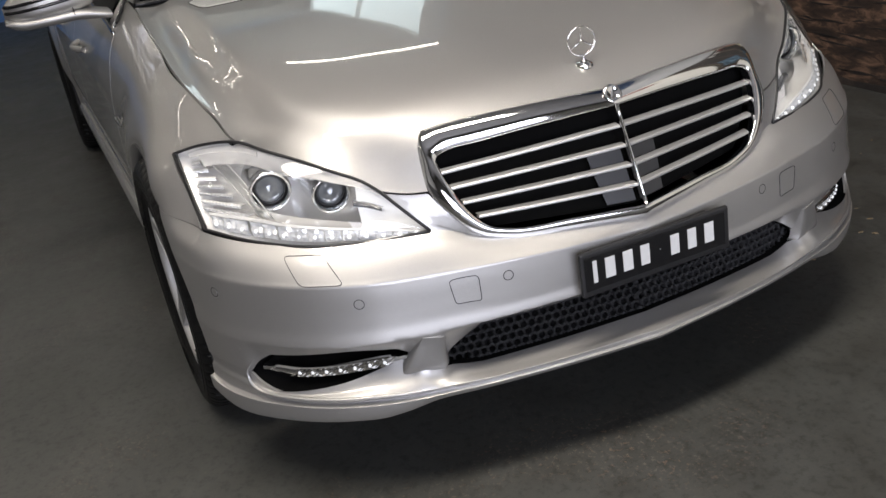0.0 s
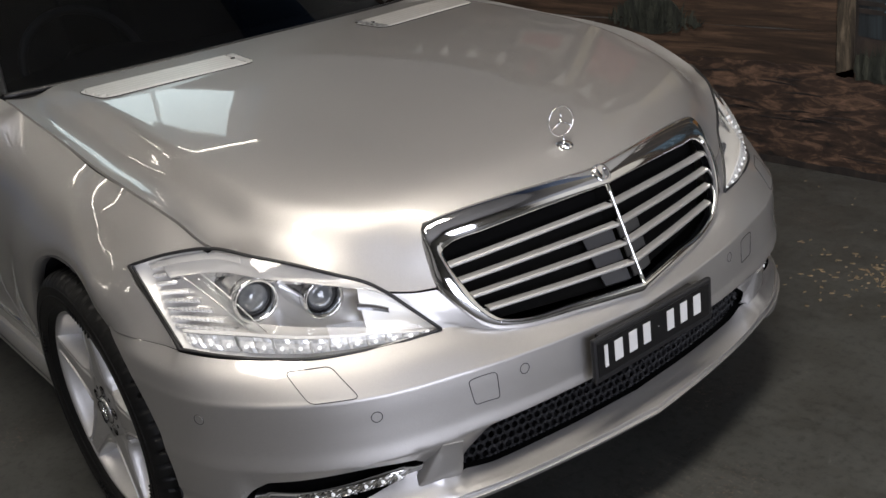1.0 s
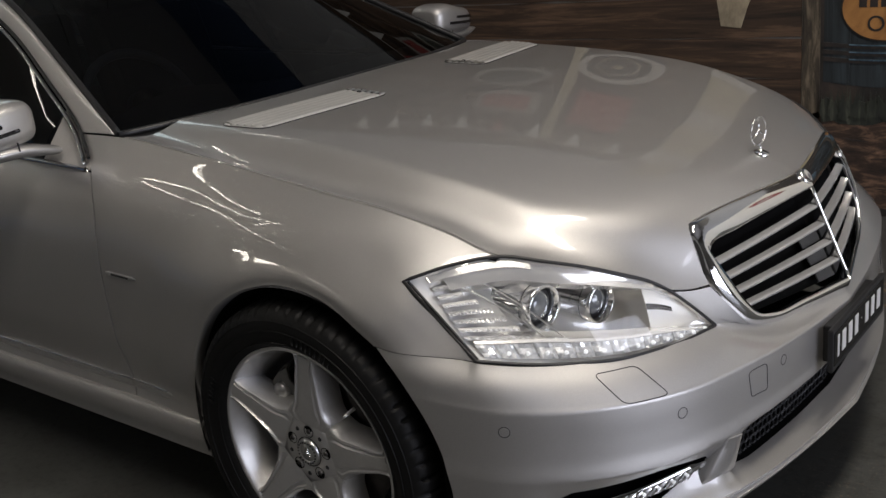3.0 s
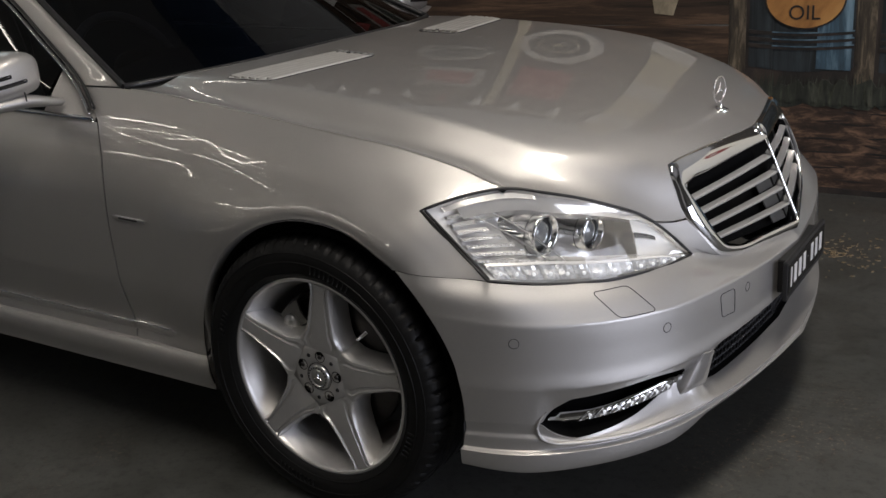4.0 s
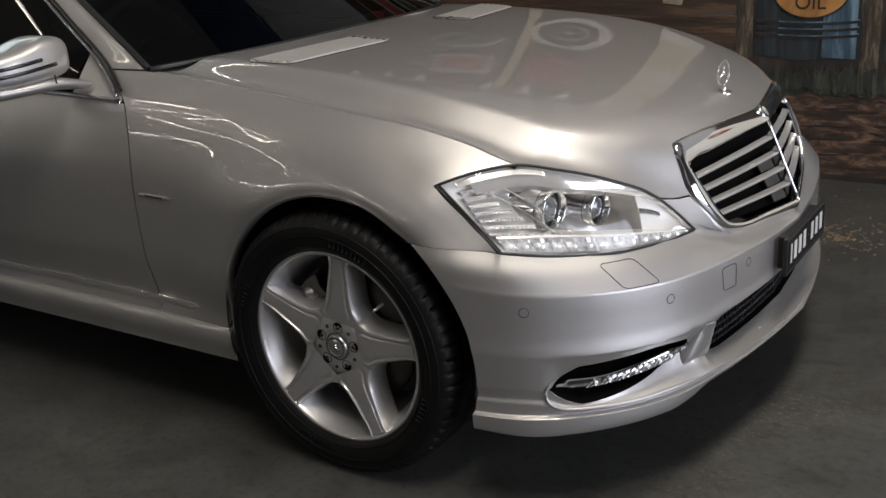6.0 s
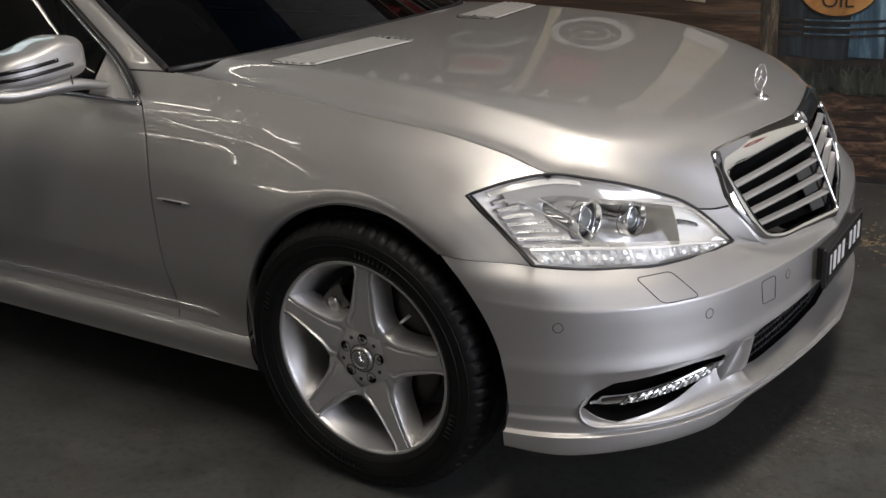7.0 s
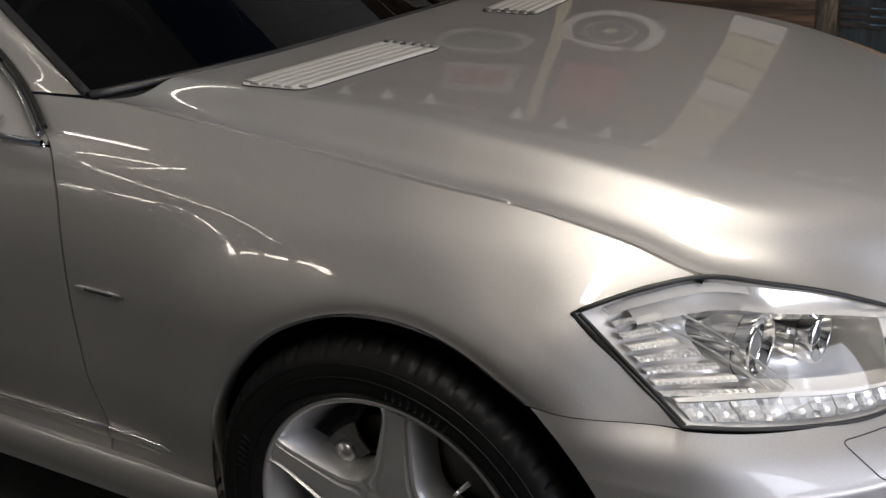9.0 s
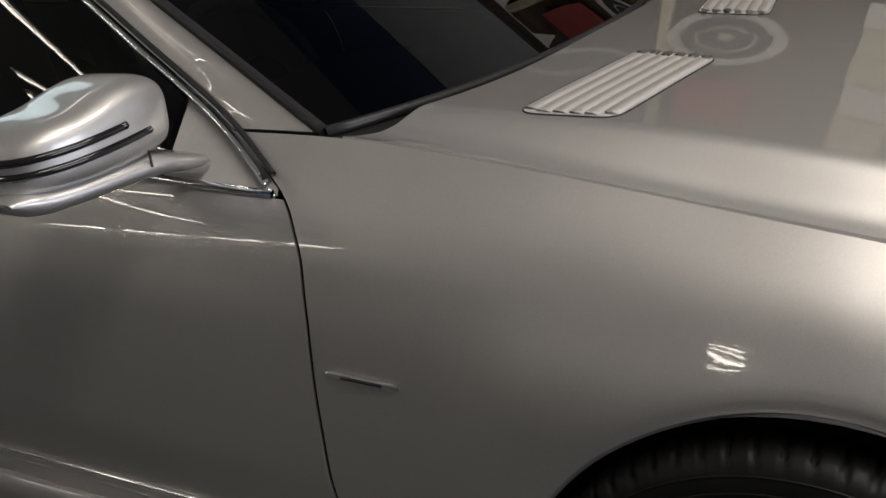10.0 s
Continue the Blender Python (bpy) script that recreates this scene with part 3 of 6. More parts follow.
for sgn in (-1, 1):
    def vent_point(p, q, up):
        """p: 0 at the outer end, 1 at the inner end; q: 0 at the rear, 1 at the front."""
        x = -0.440 + 0.145 * q + 0.045 * p
        y = (0.632 - 0.018 * q) * (1 - p) + (0.198 + 0.012 * q) * p
        return on_bonnet(x, sgn * y, up)

    def vent_edge(k, n, grow):
        """Outline with rounded corners."""
        t = 2 * math.pi * k / n
        c, s = math.cos(t), math.sin(t)
        e = lambda v, w: math.copysign(abs(v) ** w, v)
        return 0.5 + (0.5 + grow * 0.3) * e(c, 0.14), 0.5 + (0.5 + grow) * e(s, 0.4)

    edge = [vent_point(*vent_edge(k, 96, 0.0), 0.001) for k in range(96)]
    base = np.array([[vent_point(0.5 + (vent_edge(k, 96, 0.0)[0] - 0.5) * r, 0.5 + (vent_edge(k, 96, 0.0)[1] - 0.5) * r, 0.0015) for r in (0.02, 0.5, 1.0)] for k in range(96)])
    vent = sheet("bonnet_vent", base, LIT_VENT_SILVER, CAR, "slatted bonnet air vent", thick=0, wrap=True, away=(-0.4, 0, 0.5))
    tube("joint", edge, 0.0012, DARK, vent, sides=6, closed=True)
    for k in range(6):
        q0, q1 = 0.04 + 0.155 * k, 0.04 + 0.155 * k + 0.146
        pa = 0.02 if 0 < k < 5 else 0.045
        c = [[vent_point(p, q, up) for q, up in ((q0, 0.0012), (q0 + 0.012, 0.0052), (q1 - 0.03, 0.0032), (q1, 0.0012))] for p in np.linspace(pa, 0.93, 24)]
        sheet("slat", c, LIT_VENT_SILVER, vent, thick=0)
        m0 = (q0 + q1) / 2
        c = [[vent_point(p, q, up) for q, up in ((m0 - 0.05, 0.0012), (m0 - 0.04, 0.0056), (m0 + 0.03, 0.0056), (m0 + 0.04, 0.0012))] for p in np.linspace(0.938, 0.985, 4)]
        sheet("slat_end", c, SATIN, vent, thick=0)
    c = vent_point(0.93, 0.42, 0.004)
    sheet("nozzle", [[c + np.array((r * math.cos(t), r * math.sin(t), h)) for r, h in ((0.0075, -0.002), (0.006, 0.002), (0.0005, 0.003))] for t in np.linspace(0, 2 * math.pi, 15)[:-1]], BLACK, vent, "small black washer nozzle", wrap=True, away=c - (0, 0, 0.1), thick=0)

# ---- front bumper ----
PLAN = [(0.258, -0.930), (0.40, -0.912), (0.512, -0.878), (0.62, -0.803), (0.70, -0.717), (0.757, -0.62), (0.808, -0.448), (0.845, -0.22), (0.862, 0.0)]
NW = 161
W = np.linspace(0, 1, NW)
PL = spline(PLAN, NW)
TN = np.gradient(PL, axis=0)
TN /= np.linalg.norm(TN, axis=1)[:, None]
OUT = np.stack([TN[:, 1], -TN[:, 0]], -1)


def ring(inset, z):
    """A line round the nose: set in from the plan, at a height."""
    i, h = np.broadcast_to(inset, W.shape), np.broadcast_to(z, W.shape)
    return np.concatenate([PL - OUT * i[:, None], h[:, None]], -1)


FOG_A, FOG_B, LG_A = 0.255, 0.565, 0.606
fog = np.clip((W - FOG_A) / 0.05, 0, 1) ** 0.6 * np.clip((FOG_B - W) / 0.03, 0, 1)
low = np.clip((W - LG_A) / 0.075, 0, 1) ** 0.6
R0 = ring(pw(W, (0, 0.004), (0.17, 0.036), (0.3, 0.058), (0.45, 0.066), (0.63, 0.072), (0.72, 0.06), (0.82, 0.04), (1, 0.016)), pw(W, (0, 0.645), (0.17, 0.627), (0.3, 0.606), (0.45, 0.596), (0.63, 0.588), (0.74, 0.552), (0.84, 0.535), (1, 0.522)))
R0B = ring(pw(W, (0, 0.0), (0.17, 0.012), (0.3, 0.028), (0.45, 0.034), (0.63, 0.036), (0.74, 0.03), (1, 0.006)), pw(W, (0, 0.62), (0.17, 0.59), (0.3, 0.575), (0.45, 0.565), (0.63, 0.558), (0.74, 0.535), (1, 0.51)))
R1 = ring(pw(W, (0, 0.0), (0.2, 0.002), (0.4, 0.004), (1, 0.0)), pw(W, (0, 0.57), (0.2, 0.545), (0.45, 0.528), (0.7, 0.515), (1, 0.500)))
R2 = ring(pw(W, (0, -0.003), (0.1, 0.001), (0.3, 0.002), (0.6, 0.001), (1, 0.0)), pw(W, (0, 0.50), (0.2, 0.475), (0.5, 0.455), (1, 0.44)))
R3 = ring(pw(W, (0, 0.002), (0.1, -0.001), (0.3, -0.004), (0.5, -0.005), (0.6, -0.004), (1, 0.0)), pw(W, (0, 0.42), (0.2, 0.405), (0.5, 0.393), (1, 0.395)))
mid_in = pw(W, (0, 0.002), (0.115, 0.003), (0.235, 0.004), (0.252, 0.008), (0.280, 0.029), (0.5, 0.034), (0.550, 0.034), (0.580, 0.020), (0.600, 0.020), (0.630, 0.034), (1, 0.036))
mid_z = pw(W, (0, 0.32), (0.2, 0.325), (0.3, 0.312), (0.56, 0.335), (0.6, 0.30), (1, 0.29))
OT = ring(mid_in * (1 - 0.8 * fog) - 0.006 * low, mid_z + pw(W, (0, 0.05), (0.30, 0.058), (0.45, 0.052), (0.56, 0.034), (1, 0.03)) * fog + low * (0.372 - mid_z))
shelf_in = pw(W, (0, 0.004), (0.235, 0.005), (0.285, 0.004), (0.34, 0.008), (0.42, 0.022), (0.5, 0.036), (0.550, 0.036), (0.566, 0.0265), (0.580, 0.020), (0.600, 0.020), (0.630, 0.038), (1, 0.042))
OB = ring(shelf_in, mid_z - 0.030 * fog * pw(W, (0, 1.2), (0.35, 1.12), (0.45, 0.95), (0.565, 0.2), (1, 0.2)) + low * (0.278 - mid_z))
R5 = ring(pw(W, (0, 0.002), (0.115, 0.004), (0.20, 0.004), (0.255, 0.0), (0.5, -0.004), (0.6, -0.010), (1, -0.016)), pw(W, (0, 0.285), (0.22, 0.283), (0.3, 0.272), (0.42, 0.267), (0.5, 0.268), (0.7, 0.264), (1, 0.258)))
R6 = ring(pw(W, (0, 0.0), (0.115, -0.006), (0.25, -0.009), (0.5, -0.012), (0.6, -0.012), (1, -0.022)), pw(W, (0, 0.262), (0.25, 0.255), (0.5, 0.252), (0.7, 0.250), (1, 0.246)))
R7 = ring(pw(W, (0, 0.002), (0.115, -0.004), (0.25, -0.006), (0.5, -0.004), (0.6, -0.004), (1, -0.012)), pw(W, (0, 0.236), (0.12, 0.225), (0.25, 0.214), (0.48, 0.214), (0.53, 0.222), (0.60, 0.237), (1, 0.234)))
R8 = ring(0.06, pw(W, (0, 0.226), (0.25, 0.20), (0.48, 0.204), (0.60, 0.228), (1, 0.228)))


def loft(rings, n):
    """Smooth columns through a stack of rings."""
    r = np.stack(rings, 1)
    out = []
    for col in r:
        c = np.r_[0, np.cumsum(np.maximum(np.linalg.norm(np.diff(col, axis=0), axis=1), 1e-5))]
        out.append(hermite(np.linspace(0, 1, n), c / c[-1], col, True))
    out = np.array(out)
    # trim to the wheel arch
    for j in range(n):
        line = out[:, j].copy()
        edge = AX + np.sqrt(np.maximum(AR ** 2 - (line[:, 2] - AZ) ** 2, 0))
        edge = np.where(line[:, 2] < 0.32, np.maximum(edge, 0.399), edge)
        first = int(np.argmax(line[:, 0] >= edge))
        if first:
            x = edge[first]
            for i in range(first):
                out[i, j] = (x, np.interp(x, line[:40, 0], line[:40, 1]), np.interp(x, line[:40, 0], line[:40, 2]))
    return out


def whole(p):
    return np.concatenate([p, flipped(p[-2::-1])])


for i in np.nonzero(R0[:, 0] < 0.56)[0]:
    k = float(np.clip((0.56 - R0[i, 0]) / 0.12, 0, 1))
    k = k * k * (3 - 2 * k)
    R0[i, 1] += k * (0.0005 - float(side_y(min(R0[i, 0], 0.452), R0[i, 2])) - R0[i, 1]) if R0[i, 0] < 0.452 else 0.0
    k = float(np.clip((0.50 - R0B[i, 0]) / 0.24, 0, 1))
    R0B[i, 1] = R0B[i, 1] * (1 - 0.5 * k) - 0.5 * k * float(side_y(min(R0B[i, 0], 0.45), R0B[i, 2]))


def toward(a, b, t):
    return a + (b - a) * t


UPPER = loft([R0, R0B, toward(R1, R0B, 0.22), R1 * 0.97 + R0B * 0.015 + R2 * 0.015, toward(R1, R2, 0.12), R2, toward(R2, R3, 0.5) - np.concatenate([OUT * 0.0014, np.zeros((NW, 1))], 1), toward(R3, R2, 0.07), R3, toward(R3, OT, 0.10), OT], 90)
R5_UNDER = R5 * (1, 1, 0) + R6 * (0, 0, 1) * 0.78 + R5 * (0, 0, 1) * 0.22
R5_UNDER[:, :2] -= OUT * pw(W, (0, 0.0), (0.22, 0.001), (0.33, 0.007), (0.55, 0.009), (0.75, 0.004), (1, 0.002))[:, None]
LOWER = loft([OB, toward(R5, OB, 0.4) - np.concatenate([OUT * 0.004, np.zeros((NW, 1))], 1), toward(R5, OB, 0.1), R5, toward(R5, R5_UNDER, 0.25), R5_UNDER, toward(R6, R5_UNDER, 0.12), R6, R7, R8], 110)
bumper = sheet("front_bumper", [whole(UPPER), whole(LOWER)], PAINT, CAR, "silver sports front bumper", thick=0.005)
inner = ring(mid_in + 0.07, OT[:, 2])
inner_b = ring(mid_in + 0.07, OB[:, 2])
ret = np.stack([OT, OT - (OT - inner) * 0.15, inner, inner_b, OB - (OB - inner_b) * 0.15, OB], 1)
cut = int(np.argmax(W >= FOG_A - 0.012))
for side_ret in (ret[cut:], flipped(ret[cut:])):
    sheet("opening_lining", side_ret, VOID, bumper, "black lining of the bumper openings", away=(3, 0, 0.3), thick=0)

# rolled lip round the outer end of the lamp opening and along its lower edge
lip_w = [0.262, 0.257, 0.251, 0.2455, 0.2455, 0.2535, 0.272, 0.30] + list(np.linspace(0.34, 0.60, 9))
lip_p = []
for k, w in enumerate(lip_w):
    i = w * (NW - 1)
    a = min(int(i), NW - 2)
    at = lambda r: r[a] * (1 - i + a) + r[a + 1] * (i - a)
    zz = (0.346, 0.340, 0.331, 0.318, 0.303, 0.287, 0.2755, 0.271)[k] if k < 8 else at(R5)[2]
    base = (0.007, 0.006, 0.003, 0.001, 0.000, -0.001, -0.002, -0.002)[k] if k < 8 else 0.0
    p = at(PL) - at(OUT) * base if k < 8 else at(R5)[:2]
    lip_p.append((p[0], p[1], zz))
lip_r = np.interp(np.linspace(0, 1, 90), (0, 0.12, 0.3, 0.75, 1), (0.0012, 0.0042, 0.0052, 0.0045, 0.0010))
for f in (lambda p: np.asarray(p, float), flipped):
    tube("opening_lip", f(spline(lip_p, 90)), lip_r, PAINT, bumper, sides=12)

# struts between the lamp openings and the lower intake
def ring_at(w, inset, z):
    i = w * (NW - 1)
    a = min(int(i), NW - 2)
    p = PL[a] * (1 - i + a) + PL[a + 1] * (i - a) - (OUT[a] * (1 - i + a) + OUT[a + 1] * (i - a)) * inset
    return np.array((p[0], p[1], z))


strut = []
for v in np.linspace(0, 1, 14):
    wl, wr = 0.577 - 0.042 * v, 0.616 - 0.004 * v
    z0, z1 = 0.389 - 0.094 * v, 0.380 - 0.093 * v
    ins = float(pw(v, (0, -0.0042), (0.12, -0.0015), (0.55, 0.006), (0.85, 0.013), (1, 0.022)))
    strut.append([ring_at(wl + (wr - wl) * u, ins + d, z0 + (z1 - z0) * u) for u, d in ((-0.10, 0.022), (0.0, 0.003), (0.06, 0.0), (0.35, -0.001), (0.65, -0.001), (0.94, 0.0), (1.0, 0.003), (1.10, 0.024))])
for f in (lambda p: np.asarray(p, float), flipped):
    sheet("intake_strut", f(strut), PAINT, bumper, thick=0.004)

# grille surround beside the headlamp
HL_OUT, HL_TOP, HL_IN, HL_BOT = np.array((0.300, -0.857, 0.764)), np.array((0.446, -0.739, 0.793)), np.array((0.737, -0.446, 0.589)), np.array((0.451, -0.852, 0.627))
S2, G1 = (np.array((x, y, float(bonnet_z(x, y)) - 0.0008)) for x, y in ((0.6795, -0.5145), (0.7215, -0.4325)))
SG = np.array((0.7035, -0.4695, float(bonnet_z(0.7035, -0.4695)) - 0.0008))
i_in = int(np.argmin(np.linalg.norm(R0 - HL_IN, axis=1)))
i_gb = int(np.argmin(np.abs(PL[:, 1] + 0.30)))
low_edge = R0[i_in:i_gb + 1]
nl = len(low_edge)
GB = R0[i_gb]
side_a = spline([S2, (0.702, -0.492, 0.647), (0.722, -0.470, 0.616), R0[i_in]], 16)
side_b = spline([G1, (0.752, -0.395, 0.606), (0.770, -0.352, 0.560), GB], 16)
top_edge = spline([S2, SG, G1], nl)
SUR = coons(top_edge, low_edge, side_a, side_b)
for f in (lambda p: p, flipped):
    sheet("grille_surround", f(SUR), PAINT, CAR, thick=0.004)


# ---- headlamps ----
def lamp_surface(nu=48, nv=20, bulge=0.016):
    top = spline([HL_OUT, (0.375, -0.80, 0.787), HL_TOP] + [(k[0], -k[1], k[2]) for k in NOSE[:4]] + [S2 + (-0.001, -0.002, 0.002), (0.702, -0.494, 0.648), HL_IN], nu)
    bot = spline([HL_BOT, (0.521, -0.799, 0.612), (0.587, -0.744, 0.603), (0.646, -0.684, 0.598), (0.685, -0.613, 0.593), (0.715, -0.534, 0.589), HL_IN], nu)
    u, v = np.linspace(0, 1, nu)[:, None], np.linspace(0, 1, nv)[None, :]
    p = bot[:, None] * (1 - v[..., None]) + top[:, None] * v[..., None]
    n = np.array((0.62, -0.70, 0.36)) / np.linalg.norm((0.62, -0.70, 0.36))
    return p + n * (bulge * 4 * v * (1 - v) * np.sin(np.pi * np.clip(u, 0, 1)) ** 0.5)[..., None], top, bot, n


LAMP, LTOP, LBOT, LN = lamp_surface()


def on_lamp(u, v, depth=0.0):
    i, j = u * (LAMP.shape[0] - 1), v * (LAMP.shape[1] - 1)
    a, b = min(int(i), LAMP.shape[0] - 2), min(int(j), LAMP.shape[1] - 2)
    i, j = i - a, j - b
    p = LAMP[a, b] * (1 - i) * (1 - j) + LAMP[a + 1, b] * i * (1 - j) + LAMP[a, b + 1] * (1 - i) * j + LAMP[a + 1, b + 1] * i * j
    return p - LN * depth


def round_part(name, profile, mat, parent, centre, axis, side, n=36, smooth=True):
    """A turned part whose axis points along axis; profile of (radius, distance ahead)."""
    ax = np.array(axis, float) / np.linalg.norm(axis)
    a = np.cross(ax, (0, 0, 1.0))
    a /= np.linalg.norm(a)
    b = np.cross(a, ax)
    verts = []
    for i in range(n):
        t = 2 * math.pi * i / n
        for r, d in profile:
            verts.append(np.array(centre) + ax * d + (a * math.cos(t) + b * math.sin(t)) * r)
    verts = np.array(verts) * (1, side, 1)
    return mesh_object(name, verts, grid_faces(n, len(profile), True, side < 0), mat, parent, smooth=smooth)


def sparkle(name, colour, scale, metal, strength=0.0, relief=1.0):
    """Clear moulded plastic with small facets that catch the light."""
    m, n, l, b = material(name)
    vor = n.new("ShaderNodeTexVoronoi")
    vor.inputs["Scale"].default_value = scale
    l.new(n.new("ShaderNodeTexCoord").outputs["Object"], vor.inputs["Vector"])
    r = ramp(n, l, vor.outputs["Color"], (0.25, tuple(c * 0.72 for c in colour)), (0.6, colour))
    l.new(r.outputs[0], b.inputs["Base Color"])
    b.inputs["Roughness"].default_value, b.inputs["Metallic"].default_value, b.inputs["Coat Weight"].default_value = 0.12, metal, 1.0
    b.inputs["Emission Color"].default_value, b.inputs["Emission Strength"].default_value = (*colour, 1), strength
    bump(n, l, vor.outputs["Color"], b, relief, 0.004)
    return m


# a slight glow is added to these two to brighten the lamps
LED_LIT = sparkle("running_light_cover", (0.93, 0.94, 0.96), 420.0, 0.6, 0.05)
LED_CORE = sparkle("running_light_diode", (0.97, 0.98, 1.0), 500.0, 0.2, 0.35)
PRISM = sparkle("prism_plastic", (0.92, 0.92, 0.92), 210.0, 0.6)
MARKER = sparkle("smoked_marker_lens", (0.20, 0.20, 0.21), 300.0, 0.7, 0.0, 1.2)
GLOSSBLACK_LENS = plain("projector_glass", (0.16, 0.17, 0.18), 0.03, 0.2, 30, 0.05, 0.0, coat=1.0, spec=1.0)


def headlamp(side):
    f = (lambda p: np.asarray(p, float)) if side > 0 else flipped
    us, vs = np.linspace(0.0, 1, 40), np.linspace(0.0, 1, 16)
    depth = lambda u, v: float(pw(u, (0, 0.06), (0.22, 0.06), (0.34, 0.15), (0.66, 0.15), (0.78, 0.07), (1, 0.05))) * min(1, 6 * u, 5 * (1 - u)) ** 0.6 * min(1, 5 * v, 3.5 * (1 - v)) ** 0.8 + 0.004
    bowl = np.array([[on_lamp(u, v, depth(u, v)) for v in vs] for u in us])
    lamp = sheet("headlamp", f(bowl), REFLECTOR, CAR, "clear headlamp with twin projectors and a bright LED strip", away=(3, -3, 1) if side > 0 else (3, 3, 1), thick=0)
    lens = sheet("lens", f(LAMP), CLEAR, lamp, "clear curved lamp lens", thick=0)
    lens.visible_shadow = False
    rim = np.concatenate([LTOP, LBOT[::-1]])
    tube("gasket", f(rim), 0.0036, BLACK, lamp, sides=6, closed=True)
    # rear corner trim: a second dark line inside the outer edge
    tube("corner_seal", f([on_lamp(0.012 + 0.0 * v, v, 0.001) for v in np.linspace(0.02, 0.98, 12)]), 0.0030, BLACK, lamp, sides=6)
    # main projectors in bright open sleeves
    for c, r in (((0.488, -0.702, 0.688), 0.045), ((0.545, -0.588, 0.664), 0.041)):
        ax = (0.95, -0.16, -0.03)
        round_part("projector_ring", [(r * 0.80, -0.06), (r * 0.98, -0.03), (r * 1.02, 0.018), (r * 0.98, 0.026), (r * 0.86, 0.024), (r * 0.82, 0.0), (r * 0.80, -0.03)], CHROME, lamp, c, ax, side)
        pl = round_part("projector_lens", [(r * 0.80, -0.012), (r * 0.72, 0.004), (r * 0.5, 0.015), (r * 0.25, 0.020), (0.0005, 0.022)], GLOSSBLACK_LENS, lamp, c, ax, side)
        round_part("lens_collar", [(r * 0.80, 0.002), (r * 0.76, 0.006), (r * 0.70, 0.0095), (r * 0.66, 0.007)], BLACK, pl, c, ax, side)
        round_part("projector_sleeve", [(r * 1.30, -0.08), (r * 1.12, -0.045), (r * 1.03, 0.0)], CHROME, lamp, c, ax, side)
    # bezel over the LED strip
    shelf = np.array([[on_lamp(u, v, d) for v, d in ((0.205, 0.010), (0.235, 0.012), (0.255, 0.035), (0.30, 0.055))] for u in np.linspace(0.05, 0.985, 40)])
    sheet("bezel", f(shelf), REFLECTOR, lamp, "bright bezel over the LED strip", thick=0.002)
    # sloping inner reflector behind the marker lamp
    slope = np.array([[on_lamp(u, v, 0.056 - 0.038 * v) for v in np.linspace(0.25, 0.90, 10)] for u in np.linspace(0.70, 0.955, 14)])
    sheet("inner_reflector", f(slope), DULLREFLECTOR, lamp, thick=0.002)
    # LED strip
    rnd = random.Random(8)
    for k in range(14):
        u0, u1 = 0.045 + k * 0.0665, 0.045 + k * 0.0665 + 0.0635
        q = []
        for j, u in enumerate(np.linspace(u0, u1, 6)):
            dip = (0.004 if j in (0, 5) else 0.0) + rnd.uniform(-0.0016, 0.0016)
            q.append([on_lamp(u, 0.04, 0.022), on_lamp(u, 0.05, 0.008 + dip), on_lamp(u, 0.10, 0.005 + dip), on_lamp(u, 0.155, 0.010 + dip + rnd.uniform(-0.003, 0.003)), on_lamp(u, 0.195, 0.009 + dip), on_lamp(u, 0.20, 0.022)])
        sheet("led_segment", f(q), LED_LIT, lamp, thick=0, crease=0.02)
        c = on_lamp((u0 + u1) / 2, 0.105, 0.0045)
        round_part("led_lens", [(0.0048, -0.004), (0.0042, 0.001), (0.0025, 0.0025), (0.0004, 0.003)], LED_CORE, lamp, c, LN, side, 10)
    # prism bars of the side lamp, slanting down to the LED strip
    for k in range(7):
        v = 0.275 + 0.092 * k
        ua, ub = 0.030 + 0.004 * k, 0.255 - 0.026 * k
        q = []
        for i, u in enumerate(np.linspace(ua, ub, 25)):
            notch = 0.0022 * (i % 2)
            q.append([on_lamp(u, v + dv - 0.16 * (u - ua), d + 0.03 * (u - ua) + (notch if 0 < j < 4 else 0)) for j, (dv, d) in enumerate(((-0.036, 0.034), (-0.024, 0.013), (0.0, 0.010), (0.020, 0.015), (0.030, 0.034)))])
        sheet("prism_bar", f(q), REFLECTOR if k % 3 == 1 else PRISM, lamp, thick=0, crease=0.3)
    # upper strip: bright sheet put in for the lens highlight, fine ribs at the outer end
    q = []
    for u in np.linspace(0.10, 0.86, 46):
        lo = 0.73 + 0.17 * max(0.0, (u - 0.36) / 0.50) ** 1.5
        q.append([on_lamp(u, lo + (0.965 - lo) * t, d) for t, d in ((0, 0.050), (0.2, 0.022), (0.5, 0.015), (0.8, 0.011), (1, 0.008))])
    sheet("upper_highlight", f(q), SMOOTHREFLECTOR, lamp, thick=0.002)
    q = []
    for k, u in enumerate(np.linspace(0.06, 0.36, 61)):
        q.append([on_lamp(u, v, 0.0075 + 0.0010 * (k % 2)) for v in (0.90, 0.93, 0.96)])
    sheet("ribbed_strip", f(q), SMOOTHREFLECTOR, lamp, thick=0.002)
    # ribbed slanting panel between the side lamp and the projectors
    q = []
    for k, t in enumerate(np.linspace(0, 1, 33)):
        lo, hi = np.array((0.335, 0.24)), np.array((0.165, 0.80))
        c = lo + (hi - lo) * t
        q.append([on_lamp(c[0] + du, c[1], d + 0.0015 * (k % 2)) for du, d in ((-0.035, 0.026), (-0.012, 0.020), (0.012, 0.022), (0.030, 0.030))])
    sheet("divider", f(q), CLEAR, lamp, "clear ribbed divider panel", thick=0)
